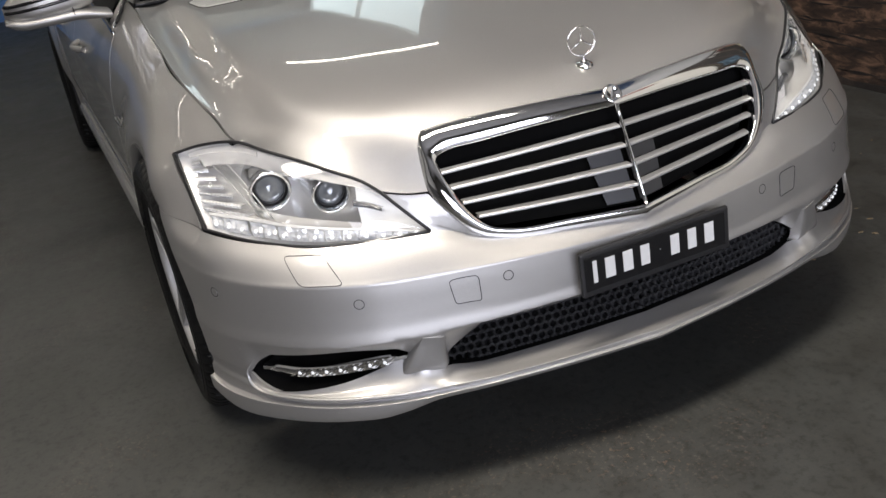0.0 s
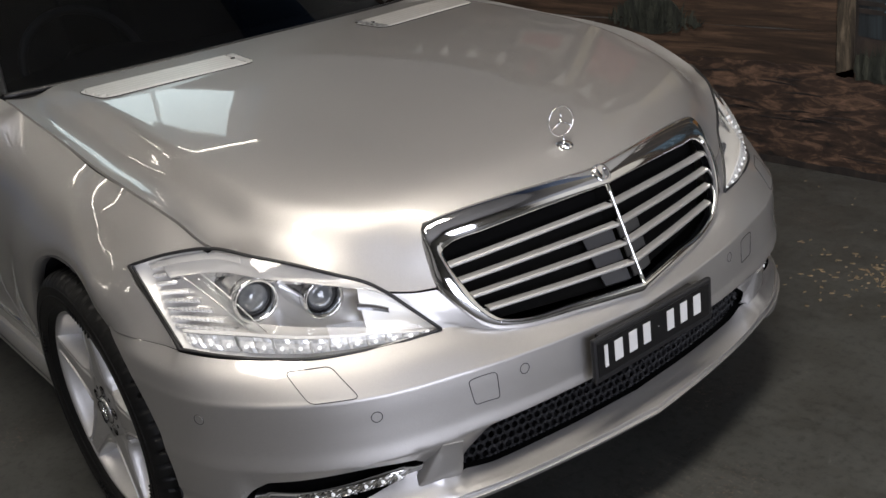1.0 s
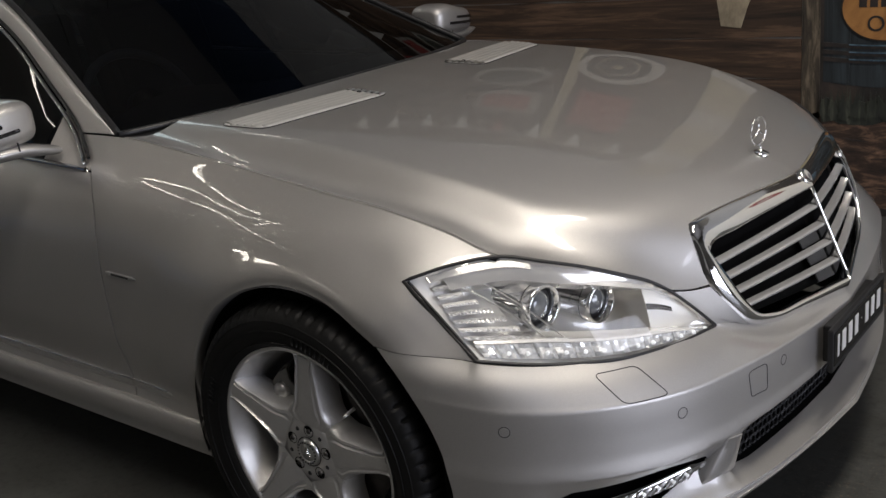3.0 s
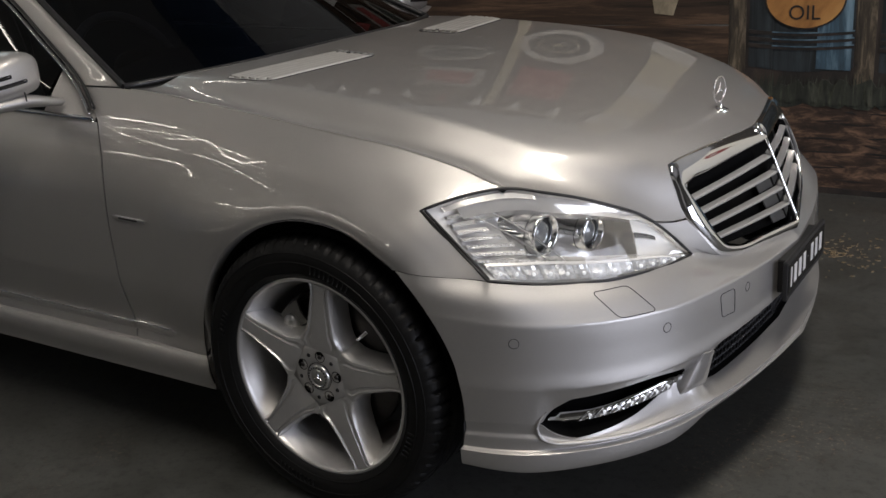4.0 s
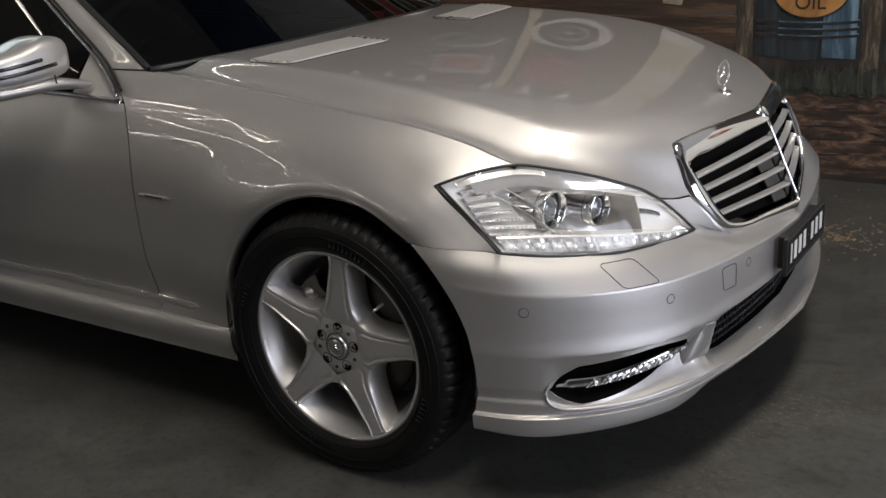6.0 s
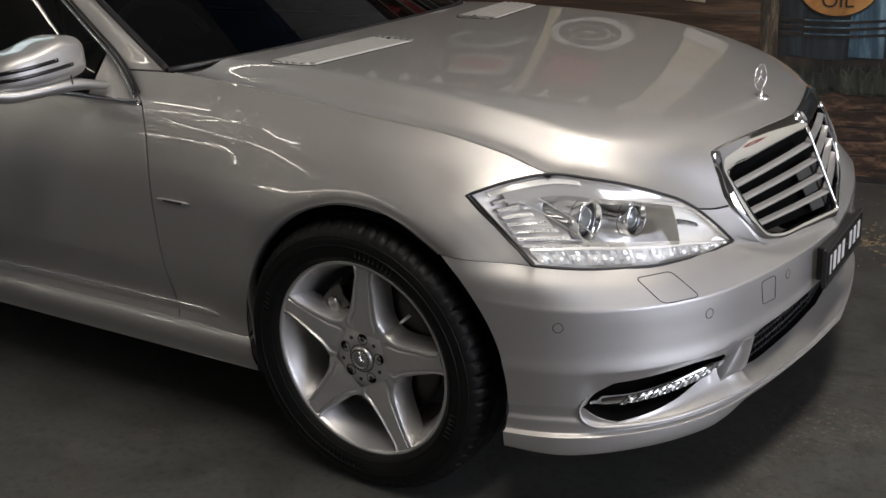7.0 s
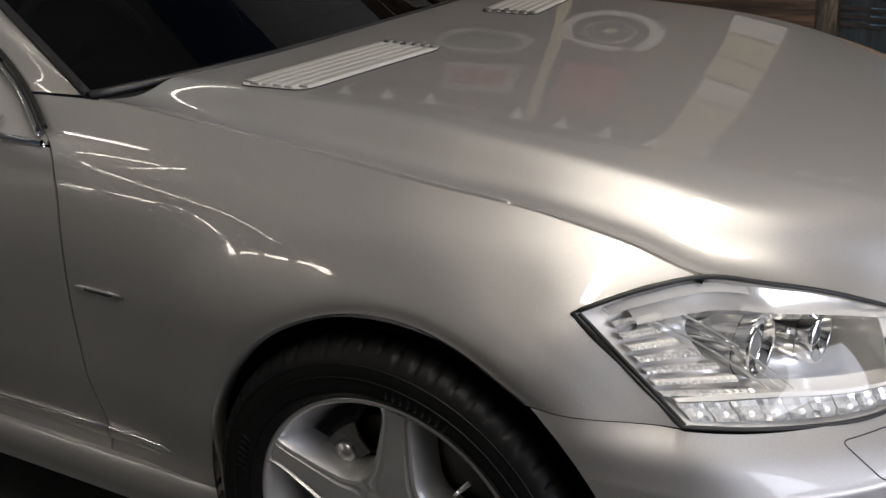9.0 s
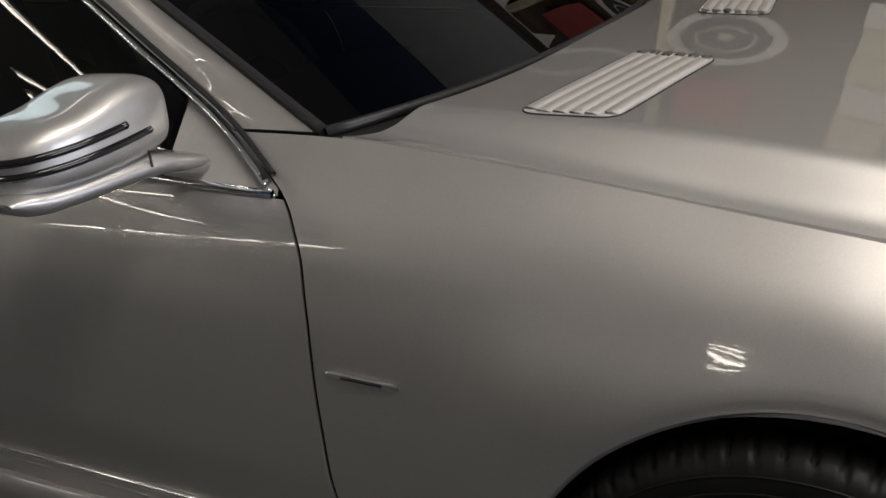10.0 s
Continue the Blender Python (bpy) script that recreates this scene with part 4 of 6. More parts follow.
    for du in (-0.035, 0.030):
        tube("divider_edge", f([on_lamp(0.335 - 0.17 * t + du, 0.24 + 0.56 * t, 0.025) for t in np.linspace(0, 1, 8)]), 0.0016, SATIN, lamp, sides=6)
    # small dark side marker on the inner reflector
    q = [[on_lamp(u, v + 0.35 * (u - 0.70), d) for v, d in ((0.545, 0.034), (0.555, 0.022), (0.595, 0.020), (0.640, 0.022), (0.650, 0.034))] for u in np.linspace(0.695, 0.80, 14)]
    sheet("marker_lamp", f(q), MARKER, lamp, "small dark side marker", thick=0, crease=0.02)
    return lamp


for side in (1, -1):
    headlamp(side)

# ---- radiator grille ----
def bonnet_rim(x, y):
    """Just ahead of the bonnet's front edge."""
    return (x + 0.003, -y, float(bonnet_z(x, y)) - 0.002)


G_OUT = [bonnet_rim(0.735 - 0.072 * (y / 0.418) ** 1.3, y) for y in (0, 0.08, 0.16, 0.24, 0.30, 0.35, 0.385)] + [bonnet_rim(0.666, 0.409), bonnet_rim(0.675, 0.4175), bonnet_rim(0.695, 0.4235), bonnet_rim(0.716, 0.429), (0.752, -0.395, 0.606), (0.768, -0.352, 0.560), (0.782, -0.30, 0.540), (0.815, -0.16, 0.530), (0.848, 0, 0.522)]
G_INN = [(0.770, 0, 0.750), (0.745, -0.16, 0.746), (0.720, -0.30, 0.739), (0.702, -0.378, 0.731), (0.700, -0.394, 0.724), (0.716, -0.396, 0.700), (0.738, -0.386, 0.664), (0.762, -0.362, 0.610), (0.776, -0.330, 0.576), (0.788, -0.29, 0.563), (0.817, -0.16, 0.555), (0.852, 0, 0.548)]
go, gi = spline(G_OUT, 90), spline(G_INN, 90)
lift = np.array((0.010, 0, 0.004))
frame_g = np.stack([go + (-0.035, 0, -0.006), go + lift * 0.3, go * 0.93 + gi * 0.07 + lift * 0.8, go * 0.5 + gi * 0.5 + lift, go * 0.1 + gi * 0.9 + lift * 0.9, gi + lift * 0.3, gi - lift * 1.6], 1)
grille = sheet("grille", whole(frame_g), CHROME, CAR, "chrome-framed radiator grille with black openings", away=(0.3, 0, 0.66), thick=0)


def grille_point(a, b, back=0.0):
    """a: 0 at the middle, 1 at the side; b: 0 top, 1 bottom."""
    c0, c1 = np.array((0.768, 0, 0.748)), np.array((0.852, 0, 0.550))
    s0, s1 = np.array((0.702, -0.398, 0.727)), np.array((0.782, -0.318, 0.566))
    c, s = c0 + (c1 - c0) * b, s0 + (s1 - s0) * b
    s = s + np.array((0, -0.020, 0)) * math.sin(math.pi * b)
    p = c + (s - c) * a
    p[0] += 0.003 * math.sin(math.pi * a)
    p[0] -= back
    return p


for f in (lambda p: np.asarray(p, float), flipped):
    # black sheet stands in for the shade behind the slats
    sheet("grille_shade_sheet", f([[grille_point(a, b, 0.045) for b in np.linspace(-0.05, 1.05, 12)] for a in np.linspace(0, 1.04, 16)]), VOID, grille, "black sheet for the shade behind the grille slats", thick=0.003)
    for k in range(4):
        b = (k + 1) / 5.0
        q = []
        for a in np.linspace(0.012, 1.0, 24):
            q.append([grille_point(a, b, 0.016) + (0, 0, -0.002), grille_point(a, b, 0.003) + (0, 0, -0.0036), grille_point(a, b, -0.002) + (0, 0, -0.0026), grille_point(a, b, -0.001) + (0, 0, 0.0022), grille_point(a, b, 0.004) + (0, 0, 0.0036), grille_point(a, b, 0.016) + (0, 0, 0.0048)])
        sheet("grille_slat", f(q), ALLOY, grille, away=(0.5, 0, 0.62), thick=0)
    for ba, bb in ((0.42, 0.585), (0.615, 0.785), (0.815, 0.985)):
        q = [[grille_point(a, b, 0.022) for b in np.linspace(ba, bb, 4)] for a in np.linspace(0.02, 0.22, 6)]
        sheet("sensor_panel", f(q), SENSOR, grille, "dark grey sensor panel", thick=0.003)
tube("centre_bar", [grille_point(0, b, -0.004) for b in np.linspace(-0.02, 1.02, 10)], 0.0045, CHROME, grille)
EMB = np.array((0.757, 0, 0.772))
round_part("emblem", [(0.0005, 0.004), (0.012, 0.004), (0.014, 0.006), (0.0195, 0.006), (0.022, 0.003), (0.022, -0.01)], CHROME, grille, EMB, (0.8, 0, 0.55), 1, 28)

# ornament on the bonnet
SX = 0.655
sz = float(bonnet_z(SX, 0.0))
ORN = np.array((SX, 0, sz))
star = round_part("bonnet_ornament", [(0.0005, 0.006), (0.008, 0.006), (0.017, 0.003), (0.020, 0.0), (0.020, -0.004)], CHROME, CAR, ORN, (0.12, 0, 1), 1, 24)
star["label"] = "chrome ring ornament standing on the bonnet"
tube("stalk", [ORN + (0, 0, 0.004), ORN + (-0.002, 0, 0.02)], (0.005, 0.003), CHROME, star, sides=8)
RC = ORN + (-0.004, 0, 0.050)
tube("ring", [RC + (0.16 * 0.0315 * math.cos(t), 0.987 * 0.0315 * math.cos(t), 0.0315 * math.sin(t)) for t in np.linspace(0, 2 * math.pi, 40, endpoint=False)], 0.0016, CHROME, star, sides=8, closed=True)
for t in (90, 210, 330):
    tube("spoke", [RC, RC + (0.16 * 0.031 * math.cos(radians(t)), 0.987 * 0.031 * math.cos(radians(t)), 0.031 * math.sin(radians(t)))], (0.0028, 0.0008), CHROME, star, sides=6)

# ---- fog lamps, lower grille, covers, sensors, number plate ----
def on_ring(w, r):
    i = w * (NW - 1)
    a = min(int(i), NW - 2)
    return r[a] * (1 - i + a) + r[a + 1] * (i - a)


def bumper_out(w):
    o = on_ring(w, OUT)
    return np.array((o[0], o[1], 0.0))


for f in (lambda p: np.asarray(p, float), flipped):
    q = []
    for w in np.linspace(FOG_A + 0.012, FOG_B + 0.012, 40):
        c = on_ring(w, ring(mid_in, mid_z)) - bumper_out(w) * pw(w, (FOG_A, 0.012), (0.33, 0.006), (FOG_B, -0.004))
        h = 0.5 * float(pw(w, (FOG_A, 0.012), (0.31, 0.026), (0.46, 0.027), (0.54, 0.020), (FOG_B + 0.02, 0.012)))
        dz = float(pw(w, (FOG_A, 0.004), (0.36, -0.004), (0.48, 0.0), (FOG_B, 0.004)))
        o = bumper_out(w)
        q.append([c - o * 0.05 + (0, 0, dz - h), c + (0, 0, dz - h), c + o * 0.006 + (0, 0, dz - h * 0.4), c + o * 0.006 + (0, 0, dz + h * 0.4), c + (0, 0, dz + h), c - o * 0.05 + (0, 0, dz + h)])
    foglamp = sheet("daytime_lamp", f(q), CHROME, CAR, "chrome-edged clear daytime running lamp", thick=0.002)
    # clear cover with a row of diodes, each in a faceted cup
    for k in range(7):
        wa, wb = 0.330 + 0.0275 * k, 0.330 + 0.0275 * k + 0.0265

        def cup(t, v, up):
            w = wa + (wb - wa) * t + 0.009 * v
            o = bumper_out(w)
            return on_ring(w, ring(mid_in, mid_z)) + o * (0.0068 - float(pw(w, (FOG_A, 0.012), (0.33, 0.006), (FOG_B, -0.004))) + up) + (0, 0, 0.0095 * v)
        seg = [[cup(t, v, up) for v, up in ((-1.0, 0.001), (-0.45, d), (0.45, d), (1.0, 0.001))] for t, d in ((0.0, 0.001), (0.22, -0.004), (0.42, 0.002), (0.58, 0.002), (0.78, -0.004), (1.0, 0.001))]
        cell = sheet("led_cell", f(seg), CHROME, foglamp, thick=0, crease=0.02)
        round_part("led_lens", [(0.0042, -0.003), (0.0038, 0.001), (0.002, 0.0024), (0.0004, 0.0028)], LED_CORE, cell, cup(0.5, 0.0, 0.0022), bumper_out((wa + wb) / 2), 1 if f((0, 1, 0))[1] > 0 else -1, 10)

# honeycomb of the lower opening and behind the daytime lamps
cells = []
lattice_v, lattice_f = [], []
for i in range(25):
    for j in range(6):
        w = LG_A + 0.01 + (i + 0.5 * (j % 2)) * (1.0 - LG_A) / 25
        if w > 0.998:
            continue
        zl, zh = on_ring(w, OB)[2], on_ring(w, OT)[2]
        z = 0.272 + j * 0.019
        if z > zh + 0.004 or z < zl - 0.01:
            continue
        c = on_ring(w, ring(mid_in + 0.022, mid_z))
        t = np.array((-bumper_out(w)[1], bumper_out(w)[0], 0))
        o = bumper_out(w)
        cells.append((np.array((c[0], c[1], z)), t, o))
for c, t, o in cells:
    for sg in (1, -1):
        base = len(lattice_v)
        for k in range(6):
            a = radians(60 * k + 30)
            for rr, dep in ((0.0085, 0.006), (0.0118, 0.0), (0.0118, -0.02)):
                p = c + t * rr * math.cos(a) + np.array((0, 0, rr * math.sin(a))) + o * (dep - 0.006)
                lattice_v.append(p * (1, sg, 1))
        lattice_f += grid_faces(6, 3, True, sg < 0, base)
honey = mesh_object("honeycomb", lattice_v, lattice_f, MESH_BLACK, bumper, "black honeycomb mesh of the lower air intake", smooth=False)
tagged(honey, kind="stuff")


def skin(w, v):
    """A point of the bumper's upper skin and its outward way."""
    i, j = w * (UPPER.shape[0] - 1), v * (UPPER.shape[1] - 1)
    a, b = min(int(i), UPPER.shape[0] - 2), min(int(j), UPPER.shape[1] - 2)
    i, j = i - a, j - b
    p = UPPER[a, b] * (1 - i) * (1 - j) + UPPER[a + 1, b] * i * (1 - j) + UPPER[a, b + 1] * (1 - i) * j + UPPER[a + 1, b + 1] * i * j
    n = np.cross(UPPER[a + 1, b] - UPPER[a, b], UPPER[a, b + 1] - UPPER[a, b])
    n /= np.linalg.norm(n)
    return p, n if n @ bumper_out(w) > 0 else -n


def find_skin(p):
    d = np.linalg.norm(UPPER - np.array(p), axis=2)
    i, j = np.unravel_index(np.argmin(d), d.shape)
    return i / (UPPER.shape[0] - 1), j / (UPPER.shape[1] - 1)


def cover(name, corners, label):
    """A flush cover: a raised skin piece in a dark joint. corners: (w, v) in order."""
    c = np.array(corners, float)
    ring_p = []
    for k in range(4):
        a, b, d = c[k], c[(k + 1) % 4], c[k - 1]
        p0, p2 = a + (d - a) * 0.16, a + (b - a) * 0.16
        for t in np.linspace(0, 1, 6):
            ring_p.append(p0 * (1 - t) ** 2 + a * 2 * t * (1 - t) + p2 * t * t)
        for t in np.linspace(0.24, 0.76, 6):
            ring_p.append(a + (b - a) * t)
    jo = np.array([skin(*q)[0] + skin(*q)[1] * 0.0003 for q in ring_p])
    for f in (lambda p: np.asarray(p, float), flipped):
        tube(name, f(jo), 0.0009, DARK, bumper, label, sides=6, closed=True)


def sensor(p):
    w, v = find_skin(p)
    c, n = skin(w, v)
    for sg in (1, -1):
        s1 = round_part("parking_sensor", [(0.0005, 0.0003), (0.0092, 0.0003), (0.0098, -0.0004), (0.0100, -0.002)], PAINT, bumper, c, n, sg, 24, False)
        round_part("sensor_joint", [(0.0114, -0.0005), (0.0114, 0.0002), (0.0098, 0.0002), (0.0098, -0.0005)], DARK, s1, c, n, sg, 24)


for p in ((0.512, -0.872, 0.508), (0.757, -0.636, 0.487), (0.829, -0.325, 0.482)):
    sensor(p)

cover("washer_cover", [find_skin(p) for p in ((0.628, -0.733, 0.585), (0.675, -0.664, 0.583), (0.735, -0.650, 0.530), (0.684, -0.729, 0.533))], "flush headlamp washer cover")
cover("tow_cover", [find_skin(p) for p in ((0.808, -0.447, 0.502), (0.820, -0.391, 0.497), (0.824, -0.387, 0.440), (0.812, -0.443, 0.446))], "flush tow hook cover")

PX = 0.872
plate = block("number_plate", (PX, -0.188, 0.398), (PX + 0.012, 0.188, 0.498), BLACK, CAR, "black number plate with pale markings in a black holder", bevel=0.005)
block("plate_panel", (PX + 0.011, -0.180, 0.412), (PX + 0.0135, 0.176, 0.488), GLOSSBLACK, plate, bevel=0.001)
for k, (ya, yb, za, zb) in enumerate(((-0.166, -0.146, 0.424, 0.480), (-0.136, -0.102, 0.426, 0.478), (-0.092, -0.058, 0.426, 0.478), (-0.048, -0.016, 0.426, 0.478), (0.002, 0.010, 0.448, 0.456), (0.028, 0.060, 0.426, 0.478), (0.072, 0.104, 0.426, 0.478), (0.116, 0.150, 0.426, 0.478))):
    block("plate_bar", (PX + 0.013, ya + 0.005, za + 0.004), (PX + 0.0145, yb - 0.005, zb - 0.002), PLATE_WHITE, plate)
block("plate_bracket", (PX - 0.03, -0.15, 0.405), (PX + 0.002, 0.15, 0.49), BLACK, plate, bevel=0.004)

# ---- wheels ----
CALIPER = plain("cast_caliper_metal", (0.20, 0.195, 0.19), 0.4, 0.8, 90, 0.2, 0.1)
TYRE = [(0.238, -0.085), (0.246, -0.102), (0.262, -0.114), (0.285, -0.121), (0.305, -0.121), (0.322, -0.115), (0.333, -0.104), (0.3385, -0.092), (0.341, -0.075), (0.3415, -0.055), (0.334, -0.053), (0.334, -0.045), (0.342, -0.043), (0.343, -0.008), (0.335, -0.006), (0.335, 0.006), (0.343, 0.008), (0.342, 0.043), (0.334, 0.045), (0.334, 0.053), (0.3415, 0.055), (0.341, 0.075), (0.3385, 0.092), (0.333, 0.104), (0.322, 0.115), (0.305, 0.121), (0.285, 0.121), (0.262, 0.114), (0.246, 0.102), (0.238, 0.085)]
TSEG = 396


def tread(i, j):
    r, y = TYRE[j]
    return -0.008 if (i + (2 if y > 0 else 0)) % 6 < 1 and 0.054 < abs(y) < 0.106 and r > 0.32 else 0.0


RIM = [(0.205, 0.10), (0.215, 0.02), (0.214, -0.03), (0.222, -0.06), (0.231, -0.080), (0.236, -0.092), (0.2385, -0.1005), (0.243, -0.1045), (0.2485, -0.103), (0.2495, -0.097), (0.246, -0.088)]
SPOKE0 = 81.3


def spoke_mesh():
    """One tapered spoke: a raised flat middle between two grooves, and facets that fall back to deep sides."""
    rs = np.linspace(0.066, 0.2375, 30)
    ts = [s * t for s, l in ((-1, (1.0, 0.93, 0.88, 0.76, 0.70, 0.56, 0.48, 0.2)), (1, (0.0, 0.2, 0.48, 0.56, 0.70, 0.76, 0.88, 0.93, 1.0))) for t in l]
    g = []
    for r in rs:
        q = (r - 0.066) / 0.1715
        w = float(pw(r, (0.066, 0.0478), (0.075, 0.0543), (0.084, 0.0605), (0.092, 0.0575), (0.105, 0.0490), (0.14, 0.0390), (0.18, 0.0325), (0.215, 0.0280), (0.230, 0.0285), (0.2375, 0.0325)))
        face = -float(pw(q, (0, 0.090), (0.2, 0.0935), (0.6, 0.097), (0.9, 0.100), (1, 0.1015)))
        grow, root = min(1.0, q * 5), float(np.clip((r - 0.078) / 0.02, 0.02, 1))
        row = [(r, face + 0.060, -w * 1.14), (r, face + 0.022, -w * 1.07)]
        for t in ts:
            a = abs(t)
            dz = float(np.interp(a, (0, 0.48, 0.56, 0.70, 0.76, 0.88, 0.93, 1.0), (0, 0, 0.004 * grow, 0.003 * grow, -0.0015 * grow, 0.0, 0.003 * root, 0.010 * root)))
            row.append((r, face + dz, t * w))
        row += [(r, face + 0.022, w * 1.07), (r, face + 0.060, w * 1.14)]
        g.append(row)
    return np.array(g)


SPOKE = spoke_mesh()


def turned_y(p, deg):
    a = radians(deg)
    x, y, z = np.moveaxis(np.asarray(p, float), -1, 0)
    return np.stack([x * math.cos(a) - z * math.sin(a), y, x * math.sin(a) + z * math.cos(a)], -1)


def ball_bolt(name, x, z, r, y0, y1, mat, parent):
    return round_part(name, [(0.0005, 0.0), (r * 0.7, 0.0), (r, 0.002), (r, y1)], mat, parent, (x, y0, z), (0, -1, 0.0001), 1, 14)


def wheel(x, side, label):
    hub = new("wheel")
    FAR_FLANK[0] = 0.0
    tyre = lathe("tyre", TYRE, RUBBER, hub, "low-profile black road tyre", TSEG, ripple=tread)
    for e in tyre.data.edges:
        a, b = (tyre.data.vertices[v].co for v in e.vertices)
        ra, rb = math.hypot(a.x, a.z), math.hypot(b.x, b.z)
        e.use_edge_sharp = abs(a.y) < 0.107 and ra > 0.325 and abs(ra - rb) > 0.0055
    for r, y in ((0.2915, -0.1222), (0.3125, -0.1192), (0.262, -0.1150)):
        lathe("sidewall_rib", [(r - 0.0012, y + 0.001), (r - 0.0006, y - 0.0008), (r + 0.0006, y - 0.0008), (r + 0.0012, y + 0.001)], RUBBER, tyre, n=120)
    for a0, n in ((62, 9), (242, 9), (152, 6), (332, 6)):
        for k in range(n):
            a = radians(a0 + 2.6 * k)
            tube("sidewall_mark", [(r * math.cos(a), -0.1216 + 2 * (r - 0.280) ** 1 * 0.03, r * math.sin(a)) for r in (0.272, 0.288)], 0.0022, RUBBER, tyre, sides=6)
    rim = lathe("rim", RIM, ALLOY, hub, "polished silver alloy rim", 96)
    lathe("rim_inside", [(0.213, 0.09), (0.222, -0.02)], ALLOY, rim, n=72)
    for k in range(5):
        g = turned_y(SPOKE, SPOKE0 + 72 * k)
        sheet("spoke", g, ALLOY, hub, away=(0, 0.3, 0), thick=0, crease=0.30)
    centre = lathe("hub_face", [(0.0005, -0.0925), (0.030, -0.0925), (0.034, -0.0905), (0.0365, -0.0925), (0.060, -0.0915), (0.066, -0.0895), (0.0838, -0.0885), (0.086, -0.03)], ALLOY, hub, n=60)
    cap = lathe("hub_cap", [(0.0005, -0.098), (0.010, -0.0985), (0.018, -0.0985), (0.0195, -0.0965), (0.0215, -0.0965), (0.0225, -0.099), (0.028, -0.0985), (0.031, -0.095), (0.032, -0.088)], SATIN, hub, n=40)
    lathe("cap_ring", [(0.0332, -0.0905), (0.0345, -0.0935), (0.0358, -0.0905)], DARK, cap, n=40)
    for k in range(20):
        a = 2 * math.pi * k / 20
        ball_bolt("cap_dot", 0.025 * math.cos(a), 0.025 * math.sin(a), 0.0016, -0.0988, -0.003, DARK, cap)
    for k in range(3):
        a = radians(90 + 120 * k)
        tube("cap_ray", [(0, -0.0990, 0), (0.017 * math.cos(a), -0.0990, 0.017 * math.sin(a))], (0.0034, 0.0008), CHROME, cap, sides=6)
    for k in range(5):
        a = radians(SPOKE0 + 72 * k)
        # flush dark discs, here and below, stand in for the shade inside the holes
        round_part("bolt_hole_shade", [(0.0142, 0.0004), (0.0136, 0.0010), (0.0124, 0.0009), (0.0120, -0.0002), (0.0004, 0.0002)], VOID, centre, (0.0515 * math.cos(a), -0.0918, 0.0515 * math.sin(a)), (0, -1, 0.0001), 1, 20)
        round_part("wheel_bolt", [(0.0004, 0.0035), (0.0045, 0.0035), (0.0062, 0.002), (0.0066, -0.004)], DISC, centre, (0.0515 * math.cos(a), -0.0915, 0.0515 * math.sin(a)), (0, -1, 0.0001), 1, 6)
        b = a + radians(36)
        round_part("small_hole_shade", [(0.0052, 0.0004), (0.0048, 0.0012), (0.0004, 0.0010)], DARK, centre, (0.056 * math.cos(b), -0.0916, 0.056 * math.sin(b)), (0, -1, 0.0001), 1, 12)
    lathe("brake_disc", [(0.09, -0.020), (0.175, -0.020), (0.175, -0.002), (0.09, -0.002)], DISC, hub, n=64)
    lathe("disc_bell", [(0.0005, -0.045), (0.07, -0.045), (0.088, -0.035), (0.09, -0.015)], DISC, hub, n=40)
    cal = []
    for a in np.linspace(radians(118), radians(168), 12):
        cal.append([(r * math.cos(a), y, r * math.sin(a)) for r, y in ((0.115, -0.018), (0.125, -0.045), (0.155, -0.052), (0.182, -0.046), (0.192, -0.02), (0.192, 0.03))])
    caliper = sheet("brake_caliper", cal, CALIPER, hub, "dark grey brake caliper", away=(0, 0.2, 0), thick=0.006)
    for a, r in ((radians(133), 0.148), (radians(158), 0.150)):
        round_part("piston_cover", [(0.0005, 0.016), (0.010, 0.016), (0.012, 0.013), (0.017, 0.012), (0.019, 0.006), (0.0195, -0.01)], SATIN, caliper, (r * math.cos(a), -0.050, r * math.sin(a)), (0, -1, 0.0001), 1, 20)
    tube("valve", [(0.19 * math.cos(0.75), -0.075, 0.19 * math.sin(0.75)), (0.165 * math.cos(0.75), -0.090, 0.165 * math.sin(0.75))], 0.004, SATIN, rim, sides=8)
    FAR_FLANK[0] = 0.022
    hub.matrix_world = pose(x, -0.802 if side > 0 else 0.780, 0.339, 0, 0, 0 if side > 0 else 180)
    hub.parent = CAR
    hub["label"] = label
    return hub


for x in (0.004, -WHEELBASE):
    for side in (1, -1):
        wheel(x, side, "silver five-spoke alloy wheel with a black tyre")

for cx in (AX, -WHEELBASE):
    for f in (lambda p: np.asarray(p, float), flipped):
        arc = np.linspace(-0.25, math.pi + 0.25, 40)
        q = [[(cx + r * math.cos(a), -y, AZ + r * math.sin(a)) for r, y in ((AR - 0.004, 0.905), (AR + 0.012, 0.885), (AR + 0.012, 0.60), (0.08, 0.59))] for a in arc]
        sheet("wheel_liner", f(q), DARK, CAR, away=(cx, -3, AZ), thick=0)
block("underbody", (-4.0, -0.58, 0.19), (0.70, 0.58, 0.26), DARK, CAR, bevel=0.01)
block("bulkhead", (-0.50, -0.70, 0.25), (-0.46, 0.70, 0.93), DARK, CAR)

# ---- greenhouse ----
ROOF_LINE = [(-0.718, -0.825, 0.889), (-0.857, -0.748, 0.962), (-1.08, -0.676, 1.075), (-1.3, -0.615, 1.185), (-1.75, -0.555, 1.345), (-2.3, -0.545, 1.395), (-2.9, -0.57, 1.33), (-3.4, -0.65, 1.12), (-3.62, -0.70, 0.985)]
GLASS_EDGE = [(-0.692, -0.737, 0.964), (-1.0, -0.652, 1.112), (-1.3, -0.575, 1.255), (-1.60, -0.52, 1.375)]
rl, ge = spline(ROOF_LINE, 140), spline(GLASS_EDGE, 40)


def on_line(line, x):
    return np.array([np.interp(-x, -line[:, 0], line[:, k]) if k else x for k in range(3)])


